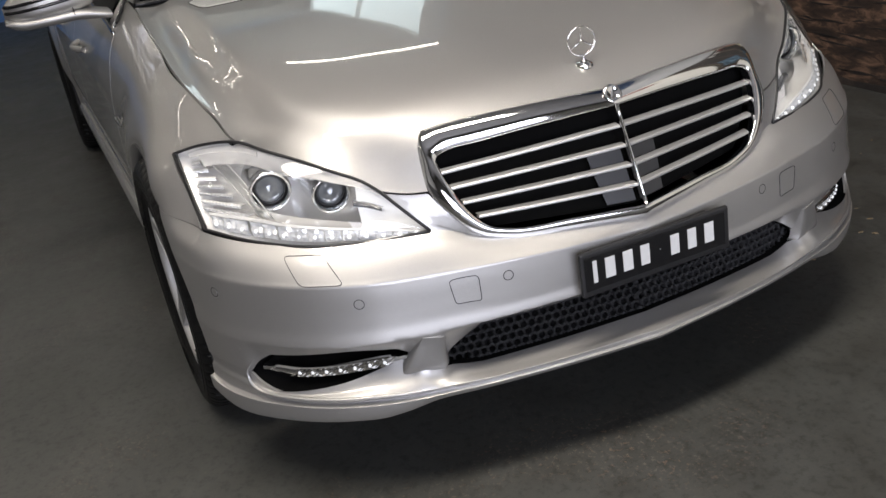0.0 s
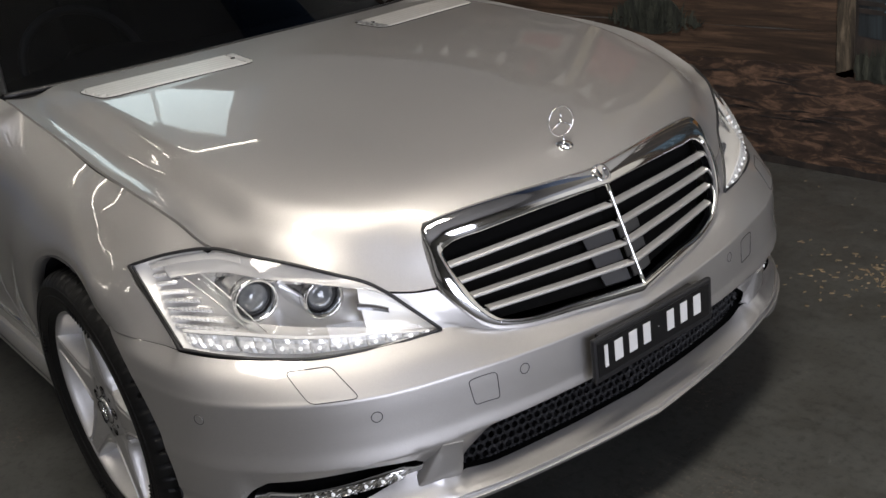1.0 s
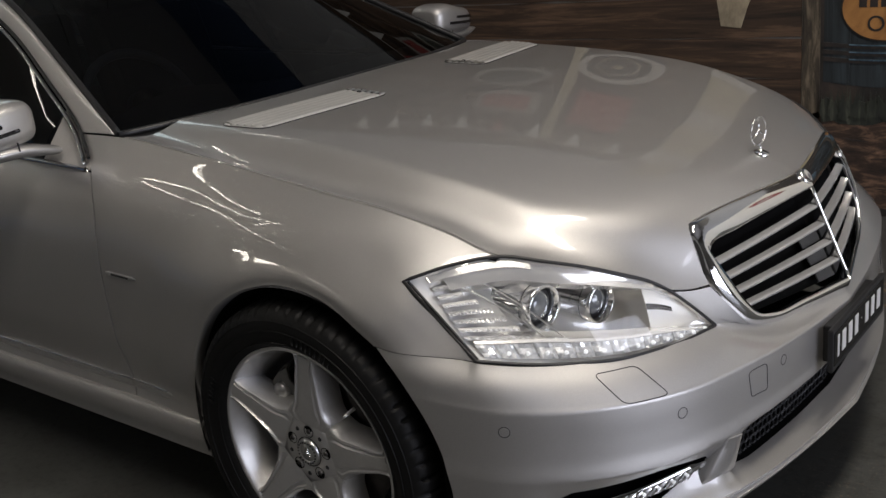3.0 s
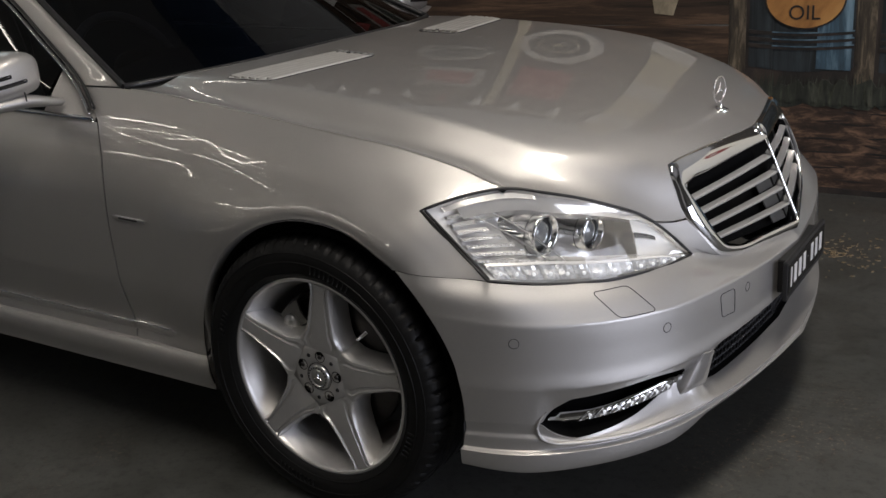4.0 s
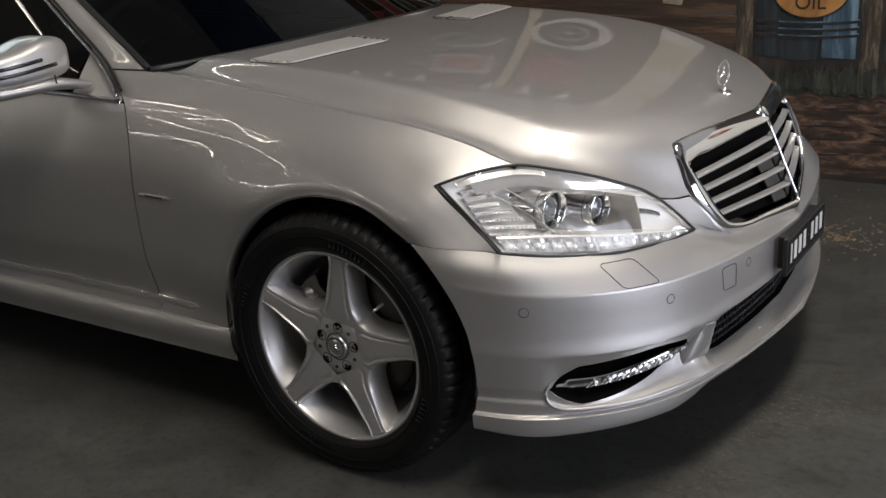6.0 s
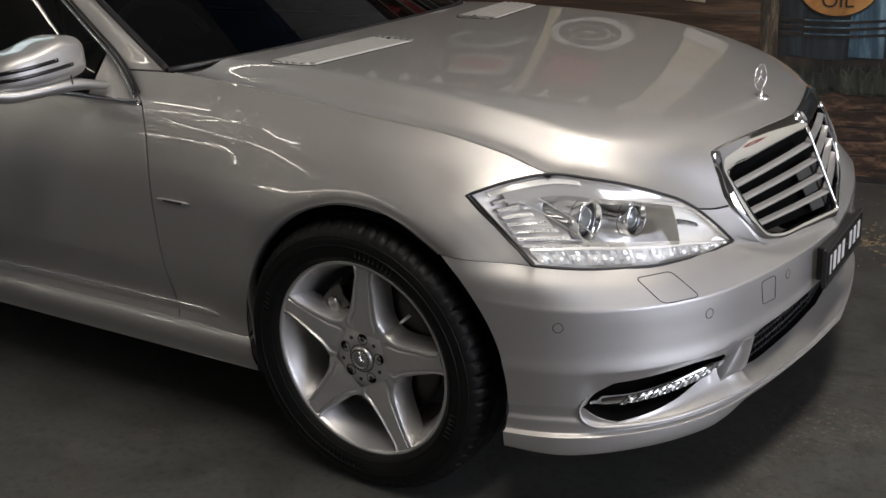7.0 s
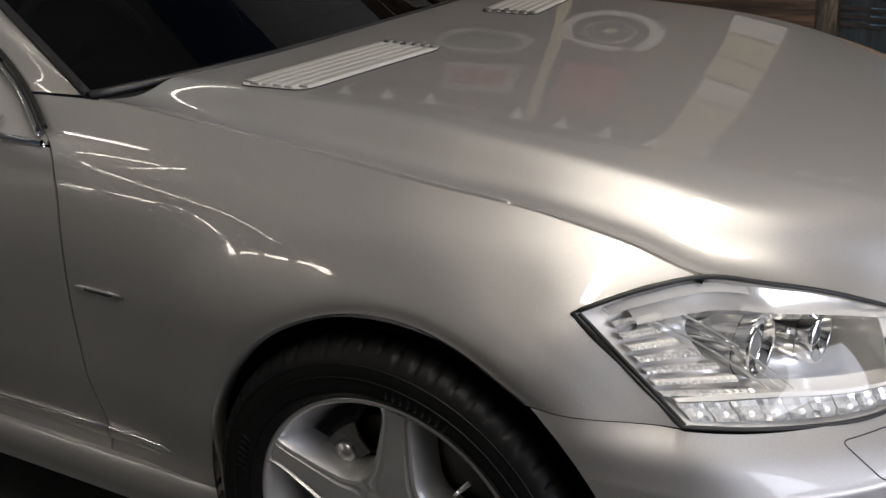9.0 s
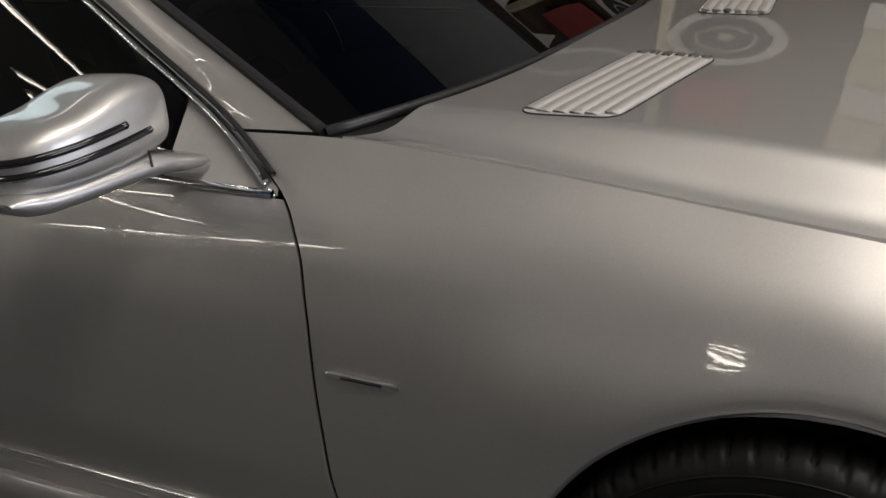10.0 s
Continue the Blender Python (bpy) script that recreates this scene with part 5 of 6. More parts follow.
for f in (lambda p: np.asarray(p, float), flipped):
    q = []
    for k, a in enumerate(np.linspace(0, 1, 40)):
        o = on_line(rl, -0.857 + (-1.72 + 0.857) * a) + (0.004, 0.002, 0.004)
        i = ge[k]
        q.append([o * (1 - t) + i * t + np.array((0.35, -0.5, 0.6)) * 0.009 * min(1.0, 5 * a) * math.sin(math.pi * t) for t in np.linspace(0, 1, 9)])
    sheet("windscreen_pillar", f(q), PAINT, CAR, thick=0.004)
    tube("chrome_strip", f(rl[2:] + np.array((0.0, -0.006, 0.0))), 0.0062, CHROME, CAR, sides=8, squash=(1.0, 0.8))
    tube("pillar_seal", f(rl[2:80] + np.array((0.010, 0.002, 0.010))), 0.005, BLACK, CAR, sides=6)
    xs = np.linspace(-0.735, -3.3, 60)
    bl = np.stack([xs, -side_y(xs, belt_z(xs)) + 0.006, belt_z(xs)], -1)
    tube("belt_strip", f(bl + np.array((0, -0.006, 0.004))), 0.0075, CHROME, CAR, sides=8, squash=(0.8, 1.0))
    tri_q = []
    for x in np.linspace(-0.735, -0.955, 12):
        lo, hi = np.array((x, -float(side_y(x, belt_z(x))) + 0.008, belt_z(x))), on_line(rl, x) + (0, 0.008, 0)
        tri_q.append([lo * (1 - t) + hi * t for t in np.linspace(0, 1, 6)])
    sheet("sail_panel", f(tri_q), GREYPLASTIC, CAR, "grey mirror base panel", thick=0.003)
    for xa, xb in ((-0.962, -1.69), (-1.74, -2.52), (-2.56, -3.25)):
        gq = []
        for x in np.linspace(xa, xb, 16):
            lo, hi = np.array((x, -float(side_y(-0.9, 0.889)) + 0.012, belt_z(x))), on_line(rl, x) + (0, 0.010, -0.006)
            gq.append([lo * (1 - t) + hi * t + (0, -0.012 * math.sin(math.pi * t), 0) for t in np.linspace(0, 1, 8)])
        sheet("side_window", f(gq), GLASS, CAR, "dark tinted side window", thick=0)
    for xp in (-1.715, -2.54):
        lo, hi = np.array((xp, -float(side_y(-0.9, 0.889)) + 0.010, belt_z(xp))), on_line(rl, xp) + (0, 0.008, 0)
        tube("door_pillar", f([lo, (lo + hi) / 2 + (0, -0.010, 0), hi]), 0.026, GLOSSBLACK, CAR, squash=(1.0, 0.25))

ws = []
for k in range(40):
    e = ge[k]
    a = k / 39
    fwd = 0.155 * (1 - a) + 0.13 * a
    up = 0.016 * (1 - a) + 0.05 * a
    ws.append([(e[0] + fwd * (1 - abs(t) ** 2.6), e[1] * -t, e[2] + up * (1 - t * t)) for t in np.linspace(-1, 1, 41)])
ws = np.array(ws)
screen = sheet("windscreen", ws - np.array((0, 0, 0.006)), GLASS, CAR, "dark tinted windscreen reflecting the hall", thick=0)
tube("windscreen_seal", ws[0], 0.009, BLACK, screen, sides=6)
tube("windscreen_border", [w[0] for w in ws] , 0.010, BLACK, screen, sides=6)
tube("windscreen_border", [w[-1] for w in ws], 0.010, BLACK, screen, sides=6)
cowl = np.array([[ws[0][j] + (0.03, 0, -0.012), ws[0][j] + (-0.02, 0, -0.006), ws[0][j] + (-0.06, 0, -0.05)] for j in range(41)])
sheet("scuttle", cowl, BLACK, CAR, thick=0.003)
roof = []
for x in np.linspace(-1.58, -2.95, 40):
    e = on_line(rl, min(x, -1.70))
    if x > -1.70:
        e = on_line(ge, x) if x > -1.6 else e * 1.0
        e[0] = x
    roof.append([(x + 0.12 * (1 - t * t) * max(0, 1 - (-1.58 - x) / 0.5), e[1] * -t, e[2] + 0.05 * (1 - abs(t) ** 2.2)) for t in np.linspace(-1, 1, 31)])
sheet("roof", roof, PAINT, CAR)
rear_glass = []
for x in np.linspace(-2.95, -3.58, 20):
    e = on_line(rl, x)
    rear_glass.append([(x - 0.10 * (1 - t * t), e[1] * -t, e[2] + 0.045 * (1 - t * t)) for t in np.linspace(-1, 1, 21)])
sheet("rear_window", rear_glass, GLASS, CAR, thick=0)
boot = []
for x in np.linspace(-3.56, -4.20, 24):
    zc = float(pw(x, (-4.2, 0.955), (-3.9, 0.985), (-3.56, 1.0)))
    zs = float(pw(x, (-4.2, 0.86), (-3.6, 0.955), (-3.5, 0.96)))
    yy = float(side_y(max(x, -4.15), 0.86)) - 0.03
    boot.append([(x - 0.06 * (1 - t * t), yy * t, zc - (zc - zs) * abs(t) ** 3) for t in np.linspace(-1, 1, 25)])
sheet("boot_lid", boot, PAINT, CAR)
back = []
for t in np.linspace(-1, 1, 31):
    yy = (float(side_y(-4.15, 0.7)) + 0.002) * t
    back.append([(-4.15 - off * (1 - abs(t) ** 4) - 0.02, yy * w, z) for z, off, w in ((0.87, 0.08, 0.97), (0.76, 0.10, 0.99), (0.62, 0.11, 1.0), (0.55, 0.15, 1.0), (0.42, 0.14, 0.99), (0.28, 0.10, 0.97))])
sheet("rear_bumper", back, PAINT, CAR)
RED = plain("red_lamp_plastic", (0.35, 0.01, 0.01), 0.1, 0.0, 40, 0.1, 0.0, coat=1.0)
for sg in (-1, 1):
    sheet("tail_lamp", [[(-4.19 - off, sg * y, z) for z in (0.64, 0.70, 0.78, 0.84)] for y, off in ((0.86, -0.03), (0.78, 0.03), (0.66, 0.07), (0.52, 0.09))], RED, CAR, away=(-3, 0, 0.7), thick=0.01)

# inside
dash = []
for y in np.linspace(-0.70, 0.70, 30):
    hood_b = 0.05 * math.exp(-((y + 0.37) / 0.22) ** 2)
    dash.append([(-0.62, y, 0.90), (-0.74, y, 0.945 + hood_b * 0.4), (-0.90, y, 0.955 + hood_b), (-0.98, y, 0.93 + hood_b), (-1.0, y, 0.80), (-0.95, y, 0.55)])
sheet("dashboard", dash, LEATHER, CAR, away=(-0.5, 0, 0.3), thick=0.01)
sw = np.array((-1.08, -0.37, 0.93))
ringp = []
for t in np.linspace(0, 2 * math.pi, 40, endpoint=False):
    ringp.append(sw + np.array((-0.19 * math.sin(t) * 0.45, 0.19 * math.cos(t), 0.19 * math.sin(t) * 0.89)))
steer = tube("steering_wheel", ringp, 0.0145, WHEELRIM, CAR, "dark leather steering wheel", sides=8, closed=True)
for t in (0, math.pi, -math.pi / 2):
    tube("wheel_spoke", [sw + (0.02, 0, 0), sw + np.array((-0.18 * math.sin(t) * 0.45, 0.18 * math.cos(t), 0.18 * math.sin(t) * 0.89))], 0.02, LEATHER, steer, sides=8, squash=(1, 0.4))
round_part("wheel_boss", [(0.0005, -0.03), (0.05, -0.025), (0.065, 0.0), (0.06, 0.03)], LEATHER, steer, sw, (0.89, 0, 0.45), 1, 20)
for y in (-0.37, 0.37):
    seat = block("seat", (-1.85, y - 0.26, 0.42), (-1.25, y + 0.26, 0.60), LEATHER, CAR, "dark leather front seat", bevel=0.06, segments=3)
    block("backrest", (-0.08, -0.26, 0.0), (0.08, 0.26, 0.68), LEATHER, seat, bevel=0.06, at=pose(-1.86, y, 0.52, 0, -18, 0), segments=3)
    block("headrest", (-0.05, -0.14, 0.0), (0.05, 0.14, 0.19), LEATHER, seat, bevel=0.045, at=pose(-2.07, y, 1.14, 0, -14, 0), segments=3)
block("rear_seat", (-2.95, -0.66, 0.40), (-2.35, 0.66, 0.62), LEATHER, CAR, bevel=0.06, segments=3)
block("rear_backrest", (-3.15, -0.66, 0.55), (-2.95, 0.66, 1.12), LEATHER, CAR, bevel=0.07, segments=3)
block("cabin_floor", (-3.3, -0.80, 0.28), (-0.60, 0.80, 0.33), DARK, CAR)

# ---- door mirrors ----
for sg in (1, -1):
    f = (lambda p: np.asarray(p, float)) if sg > 0 else flipped
    q = []
    for t in np.r_[0.0, 0.0, 0.004, 0.012, 0.025, 0.045, 0.07, 0.10, np.linspace(0.14, 1, 22)]:
        y = -0.835 - 0.272 * t
        end = 0.74 + 0.26 * math.sqrt(max(0.0, 1 - (1 - min(1.0, t / 0.09)) ** 2)) if q else 0.02
        ztop = float(pw(t, (0, 1.066), (0.10, 1.072), (0.25, 1.076), (0.55, 1.058), (0.9, 1.026), (1, 1.0)))
        zbot = float(pw(t, (0, 0.968), (0.1, 0.962), (0.6, 0.952), (0.9, 0.955), (1, 0.968)))
        dep = float(pw(t, (0, 0.085), (0.1, 0.090), (0.5, 0.095), (0.9, 0.07), (1, 0.015)))
        xc = -0.955 + 0.02 * (t - 0.5) - 0.045 * t * t
        zc, hz, dep = (ztop + zbot) / 2, (ztop - zbot) / 2 * end, dep * end
        row = []
        for a in np.linspace(0, 2 * math.pi, 49):
            ca, sa = math.cos(a), math.sin(a)
            ex = abs(ca) ** 0.52 * (1 if ca > 0 else -1)
            ez = abs(sa) ** 0.58 * (1 if sa > 0 else -1)
            row.append((xc + dep * ex * (1.0 if ca > 0 else 0.55), y, zc + hz * ez))
        q.append(row)
    mir = sheet("door_mirror", f(q), PAINT, CAR, "silver door mirror with slim indicator slots", away=(-0.96, -0.97 * sg, 1.02), thick=0)
    for (z0, z1, ta, tb) in ((1.030, 1.004, 0.38, 0.97), (1.008, 0.985, 0.22, 0.97)):
        sl = []
        for t in np.linspace(ta, tb, 14):
            y = -0.835 - 0.272 * t
            dep = float(pw(t, (0, 0.05), (0.1, 0.085), (0.5, 0.095), (0.9, 0.07), (1, 0.015)))
            sl.append((-0.955 + 0.02 * (t - 0.5) - 0.045 * t * t + dep * 0.985, y, z0 + (z1 - z0) * t))
        tube("indicator_slot", f(sl), 0.0072, GLOSSBLACK, mir, sides=6, squash=(1.0, 0.8))
    arm = []
    for t in np.linspace(0, 1, 22):
        y = -0.795 - 0.315 * t
        arm.append([(-0.93 - 0.05 * t * t + dx, y, float(pw(t, (0, 0.928), (0.35, 0.947), (0.8, 0.944), (1, 0.955))) + dz * float(pw(t, (0, 0.7), (0.3, 1), (0.9, 1), (1, 0.3)))) for dx, dz in ((-0.05, -0.004), (0.0, -0.018), (0.045, -0.016), (0.068, 0.0), (0.062, 0.012), (0.03, 0.018), (-0.05, 0.018))])
    sheet("mirror_arm", f(arm), PAINT, mir, away=(-0.94, -0.95 * sg, 0.96), thick=0)
    tube("arm_joint", f([(-0.87, -0.905, 0.951), (-0.87, -0.907, 0.975)]), 0.002, DARK, mir, sides=6)

# side badge and seams
for sg in (1, -1):
    f = (lambda p: np.asarray(p, float)) if sg > 0 else flipped
    xs = np.linspace(-0.632, -0.512, 10)
    bd = np.stack([xs, -side_y(xs, 0.659 + 0 * xs) - 0.003, np.linspace(0.662, 0.659, 10)], -1)
    b1 = tube("wing_badge", f(bd), [0.002] + [0.0052] * 8 + [0.002], SATIN, CAR, "small chrome wing badge", sides=8, squash=(0.5, 1.0))
    tube("badge_inlay", f(bd[2:8] + np.array((0, -0.0035, 0))), 0.003, DARK, b1, sides=6, squash=(0.4, 1.0))


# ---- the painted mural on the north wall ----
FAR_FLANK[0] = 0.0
MY = Y1
mural = thing("mural", "hand-painted mural of old timber boards, oil drums and grass", "mural", pose(0, 0, 0))
BOARD = strokes("painted_boards", (0.012, 0.008, 0.005), (0.050, 0.029, 0.017), (0.15, 0.090, 0.055), (0.8, 1, 11.0), 2.0)
EARTH = strokes("painted_earth", (0.008, 0.006, 0.005), (0.045, 0.026, 0.017), (0.200, 0.118, 0.075), (1.8, 1, 6.0), 4.6)
POST = strokes("painted_post", (0.012, 0.009, 0.007), (0.055, 0.043, 0.029), (0.20, 0.16, 0.11), (9.0, 1, 1.6), 3.6)
DRUM = strokes("painted_blue_drum", (0.010, 0.014, 0.018), (0.040, 0.080, 0.115), (0.16, 0.25, 0.32), (7.0, 1, 0.8), 1.9)
DRUM_DARK = strokes("painted_dark_drum", (0.004, 0.005, 0.006), (0.009, 0.012, 0.014), (0.032, 0.044, 0.052), (6.0, 1, 0.9), 1.6)
GRASSP = strokes("painted_grass", (0.010, 0.012, 0.010), (0.026, 0.030, 0.022), (0.080, 0.082, 0.062), (14.0, 1, 2.0), 2.2)
ORANGE = strokes("painted_orange", (0.167, 0.073, 0.021), (0.355, 0.167, 0.047), (0.481, 0.261, 0.084), (1.5, 1, 2.0), 1.5)
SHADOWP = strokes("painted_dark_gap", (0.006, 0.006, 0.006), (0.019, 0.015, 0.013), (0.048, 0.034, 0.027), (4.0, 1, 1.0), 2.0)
CREAM = strokes("painted_cream", (0.160, 0.133, 0.093), (0.319, 0.266, 0.186), (0.452, 0.386, 0.266), (2.0, 1, 2.0), 2.0)


def patch(name, outline, mat, layer, parent=mural, label=""):
    """A flat painted shape on the wall; outline of (x, z); each layer lies over the one before."""
    y0, y1 = MY + 0.02, MY + 0.016 - 0.0022 * layer
    n = len(outline)
    verts = [(x, y1, z) for x, z in outline] + [(x, y0, z) for x, z in outline]
    area = sum(outline[i][0] * outline[(i + 1) % n][1] - outline[(i + 1) % n][0] * outline[i][1] for i in range(n))
    loop = tuple(range(n)) if area > 0 else tuple(range(n))[::-1]
    faces = [loop] + [(i, (i + 1) % n, n + (i + 1) % n, n + i) for i in range(n)]
    return mesh_object(name, verts, faces, mat, parent, label, smooth=False)


def wavy(x0, x1, z, amp, n, seed):
    rnd = random.Random(seed)
    return [(x0 + (x1 - x0) * i / n, z + rnd.uniform(-amp, amp)) for i in range(n + 1)]


def band(name, x0, x1, z0, z1, mat, layer, amp=0.0, seed=1, n=40):
    return patch(name, wavy(x0, x1, z0, 0, n, seed) + wavy(x0, x1, z1, amp, n, seed + 7)[::-1], mat, layer)


PXL = 0.016                                   # left edge of the painted post
band("painted_ground", X0 + 0.1, 1.75, 0.0, 0.425, EARTH, 1, 0.012, 3, 160)
rnd = random.Random(5)
z = 0.40
k = 0
while z < 2.2:
    h = rnd.uniform(0.13, 0.19)
    patch("painted_board", wavy(X0 + 0.1, PXL - 0.004, z + 0.006, 0.004, 60, 11 + k) + wavy(X0 + 0.1, PXL - 0.004, z + h, 0.003, 60, 51 + k)[::-1], BOARD, 0)
    z += h
    k += 1
band("painted_shade", PXL, 1.75, 0.40, 2.3, SHADOWP, 0)
patch("painted_post", wavy(PXL, PXL + 0.075, 0.40, 0.003, 6, 2) + wavy(PXL, PXL + 0.07, 2.28, 0.004, 6, 4)[::-1], POST, 1)
DARKRED = plain("faded_red_enamel", (0.26, 0.04, 0.035), 0.45, 0.0, 14, 0.25, 0.05)
WHITEP = plain("aged_white_enamel", (0.46, 0.44, 0.40), 0.5, 0.0, 14, 0.12, 0.05)
STRAW = plain("straw_yellow_paint", (0.40, 0.35, 0.23), 0.6, 0.0, 14, 0.15, 0.05)


def oval(cx, cz, rx, rz, n=40):
    return [(cx + rx * math.cos(2 * math.pi * i / n), cz + rz * math.sin(2 * math.pi * i / n)) for i in range(n)]


def drum(x0, x1, z0, z1, mat, layer):
    """A painted drum with its ribs."""
    mid = (x0 + x1) / 2
    body = [(x0 + (x1 - x0) * t, z0 + 0.02 * (1 - math.sin(math.pi * t))) for t in np.linspace(0, 1, 12)] + [(x1, z1), (x0, z1)]
    d = patch("painted_drum", body, mat, layer)
    for zr in (z0 + 0.095, z0 + 0.125, z0 + 0.155, z0 + 0.48, z0 + 0.51):
        lo = [(x0 + (x1 - x0) * t, zr + 0.012 * (1 - math.sin(math.pi * t))) for t in np.linspace(0, 1, 14)]
        patch("painted_rib", lo + [(x, z + 0.017) for x, z in lo[::-1]], SHADOWP, layer + 2, d)
        patch("painted_glint", [(x, z + 0.012) for x, z in lo[3:]] + [(x, z + 0.017) for x, z in lo[:2:-1]], DRUM, layer + 3, d)
    return d


drum(0.105, 0.555, 0.545, 1.35, DRUM_DARK, 1)
patch("painted_highlight", [(0.40, 0.56), (0.545, 0.555), (0.548, 1.3), (0.41, 1.3)], DRUM, 2)
patch("painted_highlight", [(0.155, 0.56), (0.21, 0.56), (0.22, 1.3), (0.16, 1.3)], DRUM_DARK, 2)
patch("painted_post", wavy(0.56, 0.64, 0.40, 0.004, 6, 8) + wavy(0.565, 0.645, 2.28, 0.004, 6, 9)[::-1], POST, 1)
drum(0.66, 1.12, 0.53, 1.35, DRUM_DARK, 1)
patch("painted_post", wavy(1.62, 1.72, 0.40, 0.004, 6, 18) + wavy(1.62, 1.72, 2.28, 0.004, 6, 19)[::-1], POST, 1)
drum(1.15, 1.58, 0.53, 1.35, DRUM, 1)
sign = patch("painted_sign", oval(0.345, 0.865, 0.172, 0.135), SHADOWP, 4)
patch("sign_face", oval(0.345, 0.865, 0.165, 0.128), ORANGE, 5, sign)
words = bpy.data.curves.new("sign_word", "FONT")
words.body, words.size, words.align_x, words.align_y, words.extrude = "OIL", 0.088, "CENTER", "CENTER", 0.0006
words.materials.append(SHADOWP)
word = new("sign_word", words)
word.matrix_world = pose(0.345, MY + 0.016 - 0.0022 * 5 - 0.0022, 0.800, 90, 0, 0)
word.parent = sign
for k in range(5):
    patch("sign_bar", [(0.245 + 0.042 * k, 0.868), (0.275 + 0.042 * k, 0.868), (0.275 + 0.042 * k, 0.925), (0.245 + 0.042 * k, 0.925)], SHADOWP, 6, sign)
# painted grass tufts
rnd = random.Random(12)
tufts = []
for x0, x1, zb, zt, count in ((0.10, 1.6, 0.41, 0.55, 330), (-1.15, -0.62, 0.50, 0.69, 110), (-4.5, -1.4, 0.42, 0.52, 160)):
    for k in range(count):
        x, h, lean = rnd.uniform(x0, x1), rnd.uniform(0.5, 1.0) * (zt - zb), rnd.uniform(-0.03, 0.03)
        w = rnd.uniform(0.004, 0.010)
        b0 = zb - 0.01 + rnd.uniform(0, 0.03)
        if count == 110:
            dome = max(0.0, 1 - ((x + 0.885) / 0.265) ** 2)
            b0, h, lean = 0.56 + rnd.uniform(-0.05, 0.06) * dome, h * (0.25 + 0.35 * dome), rnd.uniform(-0.05, 0.05)
        tufts.append([(x - w, b0), (x + w, b0), (x + lean + w * 0.2, b0 + h)])
gv, gf = [], []
for k, tri in enumerate(tufts):
    y = MY + 0.016 - 0.0022 * 5 - 0.00002 * (k % 40)
    gf.append((len(gv), len(gv) + 1, len(gv) + 2))
    gv += [(x, y, z) for x, z in tri]
tagged(mesh_object("painted_grass_fringe", gv, gf, GRASSP, mural, smooth=False), kind="stuff")
patch("painted_grass_patch", wavy(0.10, 1.62, 0.395, 0.01, 60, 44) + wavy(0.10, 1.62, 0.50, 0.025, 60, 45)[::-1], GRASSP, 3)
patch("painted_bush", oval(-0.90, 0.60, 0.17, 0.09), GRASSP, 2)
patch("painted_scrap", [(-0.34, 0.80), (-0.25, 0.79), (-0.22, 0.88), (-0.18, 0.97), (-0.30, 1.02), (-0.36, 0.93)], CREAM, 2)
# dark cracks in the painted earth
for k in range(120):
    x, zc, ln = rnd.uniform(-2.6, 1.5), rnd.uniform(0.05, 0.38), rnd.uniform(0.05, 0.25)
    top = [(x + ln * t, zc + 0.005 * math.sin(3 * t + k) + 0.005 * (1 - abs(2 * t - 1))) for t in np.linspace(0, 1, 8)]
    bot = [(x + ln * t, zc + 0.005 * math.sin(3 * t + k) - 0.004 * (1 - abs(2 * t - 1)) - 0.001) for t in np.linspace(0, 1, 8)]
    patch("painted_crack", bot + top[::-1], SHADOWP, 2)
band("painted_kerb", X0 + 0.1, 1.75, 0.0, 0.03, SHADOWP, 3, 0.006, 77, 120)


# ---- signs and bunting on the wall above ----
def wall_sign(name, outline, mat, label, depth=0.02):
    n = len(outline)
    verts = [(x, MY - 0.03 - depth, z) for x, z in outline] + [(x, MY + 0.002, z) for x, z in outline]
    faces = [tuple(range(n))] + [(i, (i + 1) % n, n + (i + 1) % n, n + i) for i in range(n)] + [tuple(range(2 * n - 1, n - 1, -1))]
    ob = mesh_object(name, verts, faces, mat, None, "", smooth=False)
    return tagged(ob, label, "sign")


# greyer than the other enamel, so these signs reflect faintly in the bonnet
SIGN_GREY = plain("grey_sign_enamel", (0.27, 0.26, 0.235), 0.5, 0.0, 14, 0.12, 0.05)
s1 = wall_sign("oval_sign", oval(-0.70, 1.42, 0.24, 0.15), WHITEP, "oval aged white enamel sign on the wall")
for k, (ra, rb, m) in enumerate(((0.185, 0.112, DRUM_DARK), (0.125, 0.072, STRAW), (0.112, 0.063, DRUM_DARK), (0.03, 0.018, STRAW))):
    patch("sign_ring" if k < 3 else "sign_centre", oval(-0.70, 1.42, ra, rb), m, k, s1).location = (0, -0.07, 0)
wall_sign("red_sign", [(-0.86, 1.66), (-0.55, 1.66), (-0.55, 1.96), (-0.86, 1.96)], DARKRED, "faded red rectangular sign on the wall")
s3 = wall_sign("framed_sign", [(-1.50, 1.74), (-1.10, 1.74), (-1.10, 1.94), (-1.50, 1.94)], SIGN_GREY, "white enamel sign with a red middle")
patch("sign_centre", [(-1.46, 1.78), (-1.14, 1.78), (-1.14, 1.90), (-1.46, 1.90)], DARKRED, 0, s3).location = (0, -0.07, 0)
s4 = wall_sign("oval_plaque", oval(-1.33, 1.56, 0.25, 0.09), SIGN_GREY, "long oval plaque on the wall")
patch("sign_centre", oval(-1.33, 1.56, 0.21, 0.06), GRASSP, 0, s4).location = (0, -0.07, 0)
wall_sign("yellow_pole", [(-0.985, 1.15), (-0.945, 1.15), (-0.925, 2.15), (-0.965, 2.15)], STRAW, "thin straw-yellow painted pole on the wall", 0.03)
boards = thing("board_panel", "pale upright weathered boards fixed to the wall", "boards")
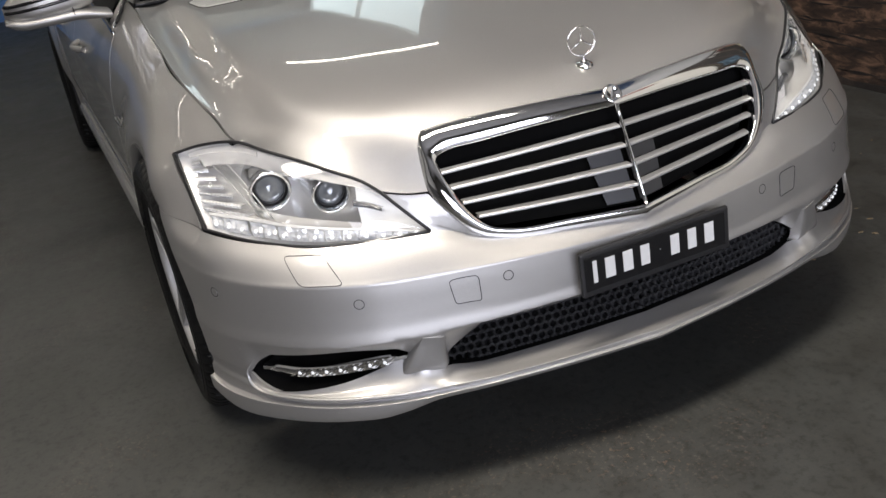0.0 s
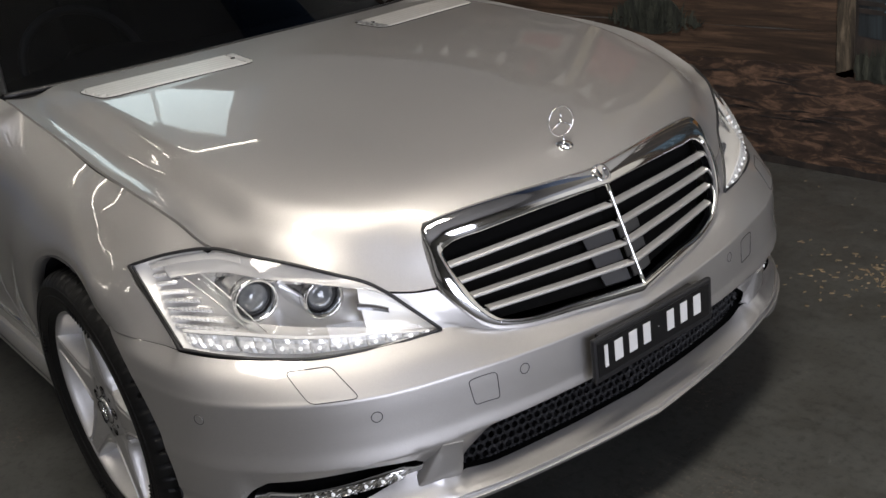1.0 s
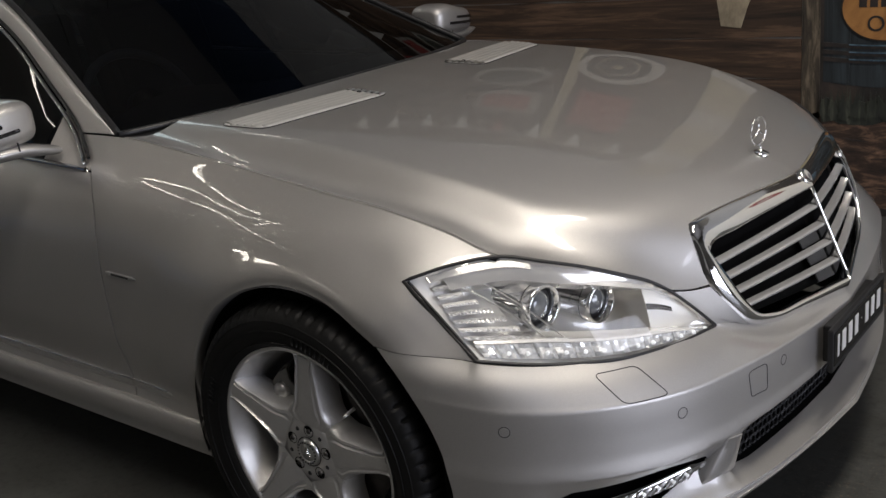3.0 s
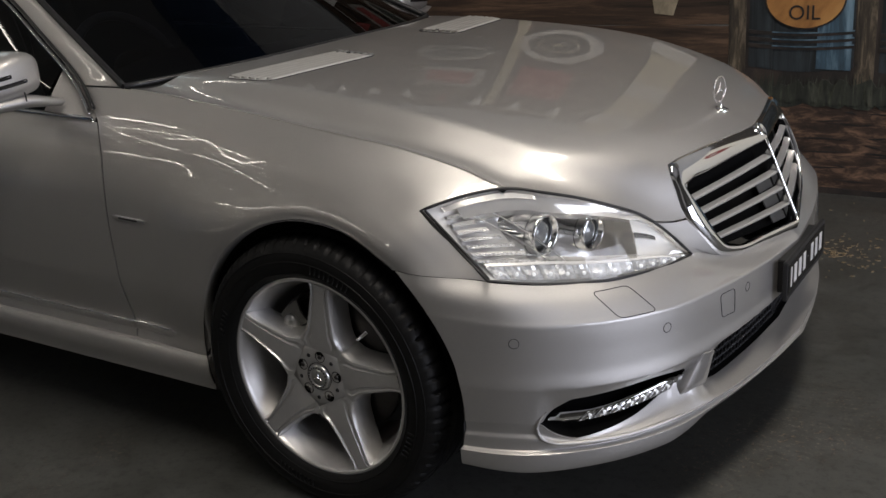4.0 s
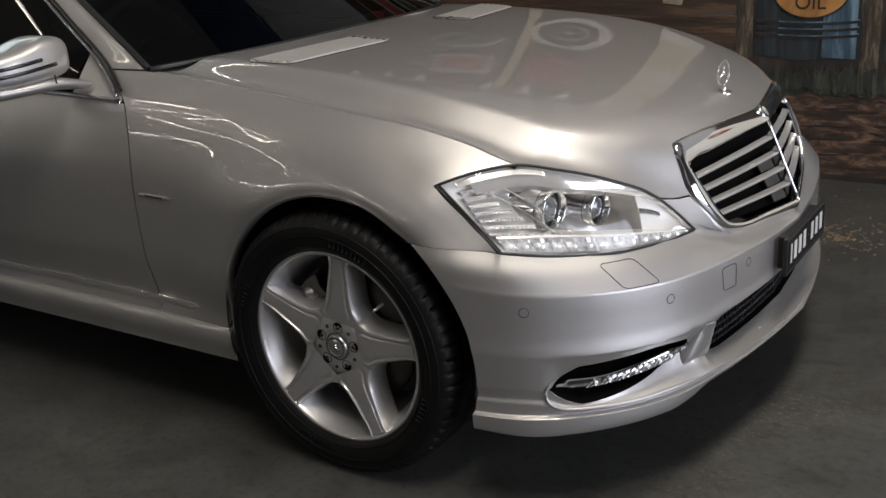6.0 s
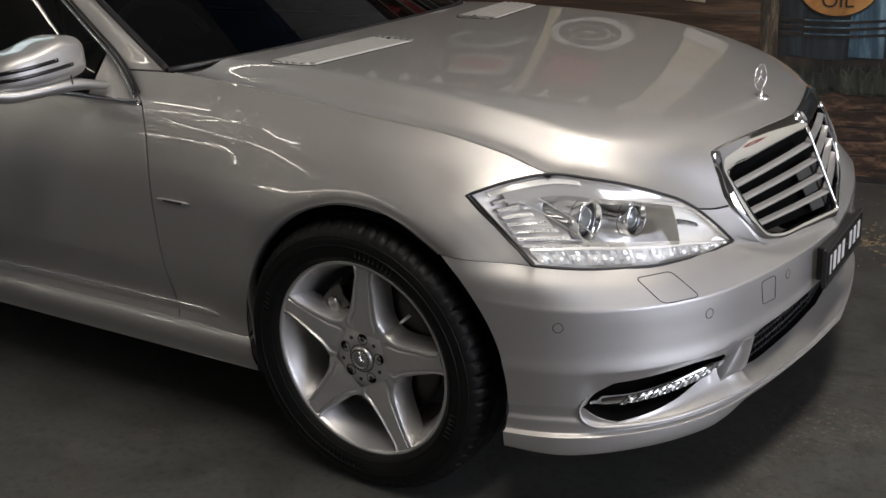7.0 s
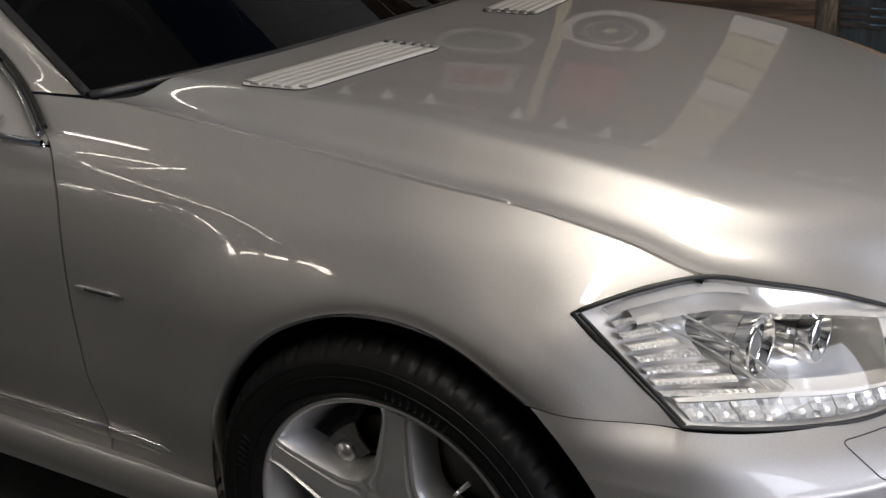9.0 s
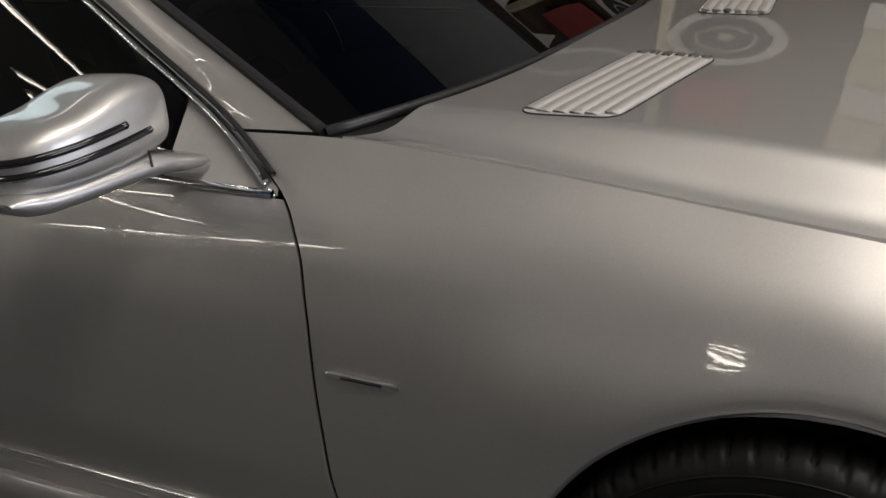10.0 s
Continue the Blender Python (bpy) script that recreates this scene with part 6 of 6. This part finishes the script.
for k in range(9):
    z0 = 1.16 + 0.145 * k
    block("board", (-0.20 + 0.01 * (k % 2), MY - 0.05, z0), (0.03, MY + 0.0, z0 + 0.138), STRAW if k % 3 else WHITEP, boards, bevel=0.004)
PENNANT = plain("pale_pennant_cloth", (0.72, 0.71, 0.68), 0.8, 0.0, 30, 0.06, 0.05)
bunting = thing("bunting", "string of small pale pennants along the wall", "bunting")
xs = np.linspace(-2.6, 0.9, 40)
tube("string", [(x, MY - 0.06, 2.17 + 0.03 * math.cos(2.2 * x)) for x in xs], 0.004, FIXTURE, bunting, sides=6)
for k in range(13):
    x = -2.345 + 0.268 * k
    zt = 2.17 + 0.03 * math.cos(2.2 * x)
    v = [(x - 0.05, MY - 0.062, zt), (x + 0.05, MY - 0.062, zt), (x, MY - 0.066, zt - 0.15), (x - 0.05, MY - 0.058, zt), (x + 0.05, MY - 0.058, zt), (x, MY - 0.062, zt - 0.15)]
    mesh_object("pennant", v, [(0, 2, 1), (3, 4, 5), (0, 1, 4, 3), (1, 2, 5, 4), (2, 0, 3, 5)], PENNANT if k % 6 != 4 else DARKRED, bunting, smooth=False)
redsign = wall_sign("round_sign", oval(2.45, 1.95, 0.30, 0.22), DARKRED, "round red enamel sign on the wall")
patch("sign_centre", oval(2.45, 1.95, 0.17, 0.07), WHITEP, 0, redsign).location = (0, -0.07, 0)

# ---- litter on the floor by the wall ----
rnd = random.Random(31)
lv, lf = [], []
for k in range(230):
    a, r = rnd.uniform(0, 2 * math.pi), abs(rnd.gauss(0, 0.20))
    cx, cy = 0.68 + 1.1 * r * math.cos(a), 1.32 + 0.8 * r * math.sin(a)
    if k % 6 == 0:
        cx, cy = rnd.uniform(-1.2, 1.6), rnd.uniform(0.9, 2.0)
    size, turn, lift = rnd.uniform(0.003, 0.010), rnd.uniform(0, math.pi), rnd.uniform(0.0015, 0.004)
    base = len(lv)
    for h in (0.0002, lift):
        for ax, ay in ((-1, -0.4), (0.2, -0.55), (1, 0.1), (-0.1, 0.5)):
            lv.append((cx + size * (ax * math.cos(turn) - ay * math.sin(turn)), cy + size * (ax * math.sin(turn) + ay * math.cos(turn)), h))
    lf += [(base + 4, base + 5, base + 6, base + 7)] + [(base + i, base + (i + 1) % 4, base + 4 + (i + 1) % 4, base + 4 + i) for i in range(4)]
STRAWBIT = plain("dry_litter", (0.20, 0.15, 0.09), 0.8, 0.0, 50, 0.4, 0.05)
litter = mesh_object("floor_litter", lv, lf, STRAWBIT, None, smooth=False)
tagged(litter, "scattered dry straw-coloured litter on the floor", "litter", kind="stuff")
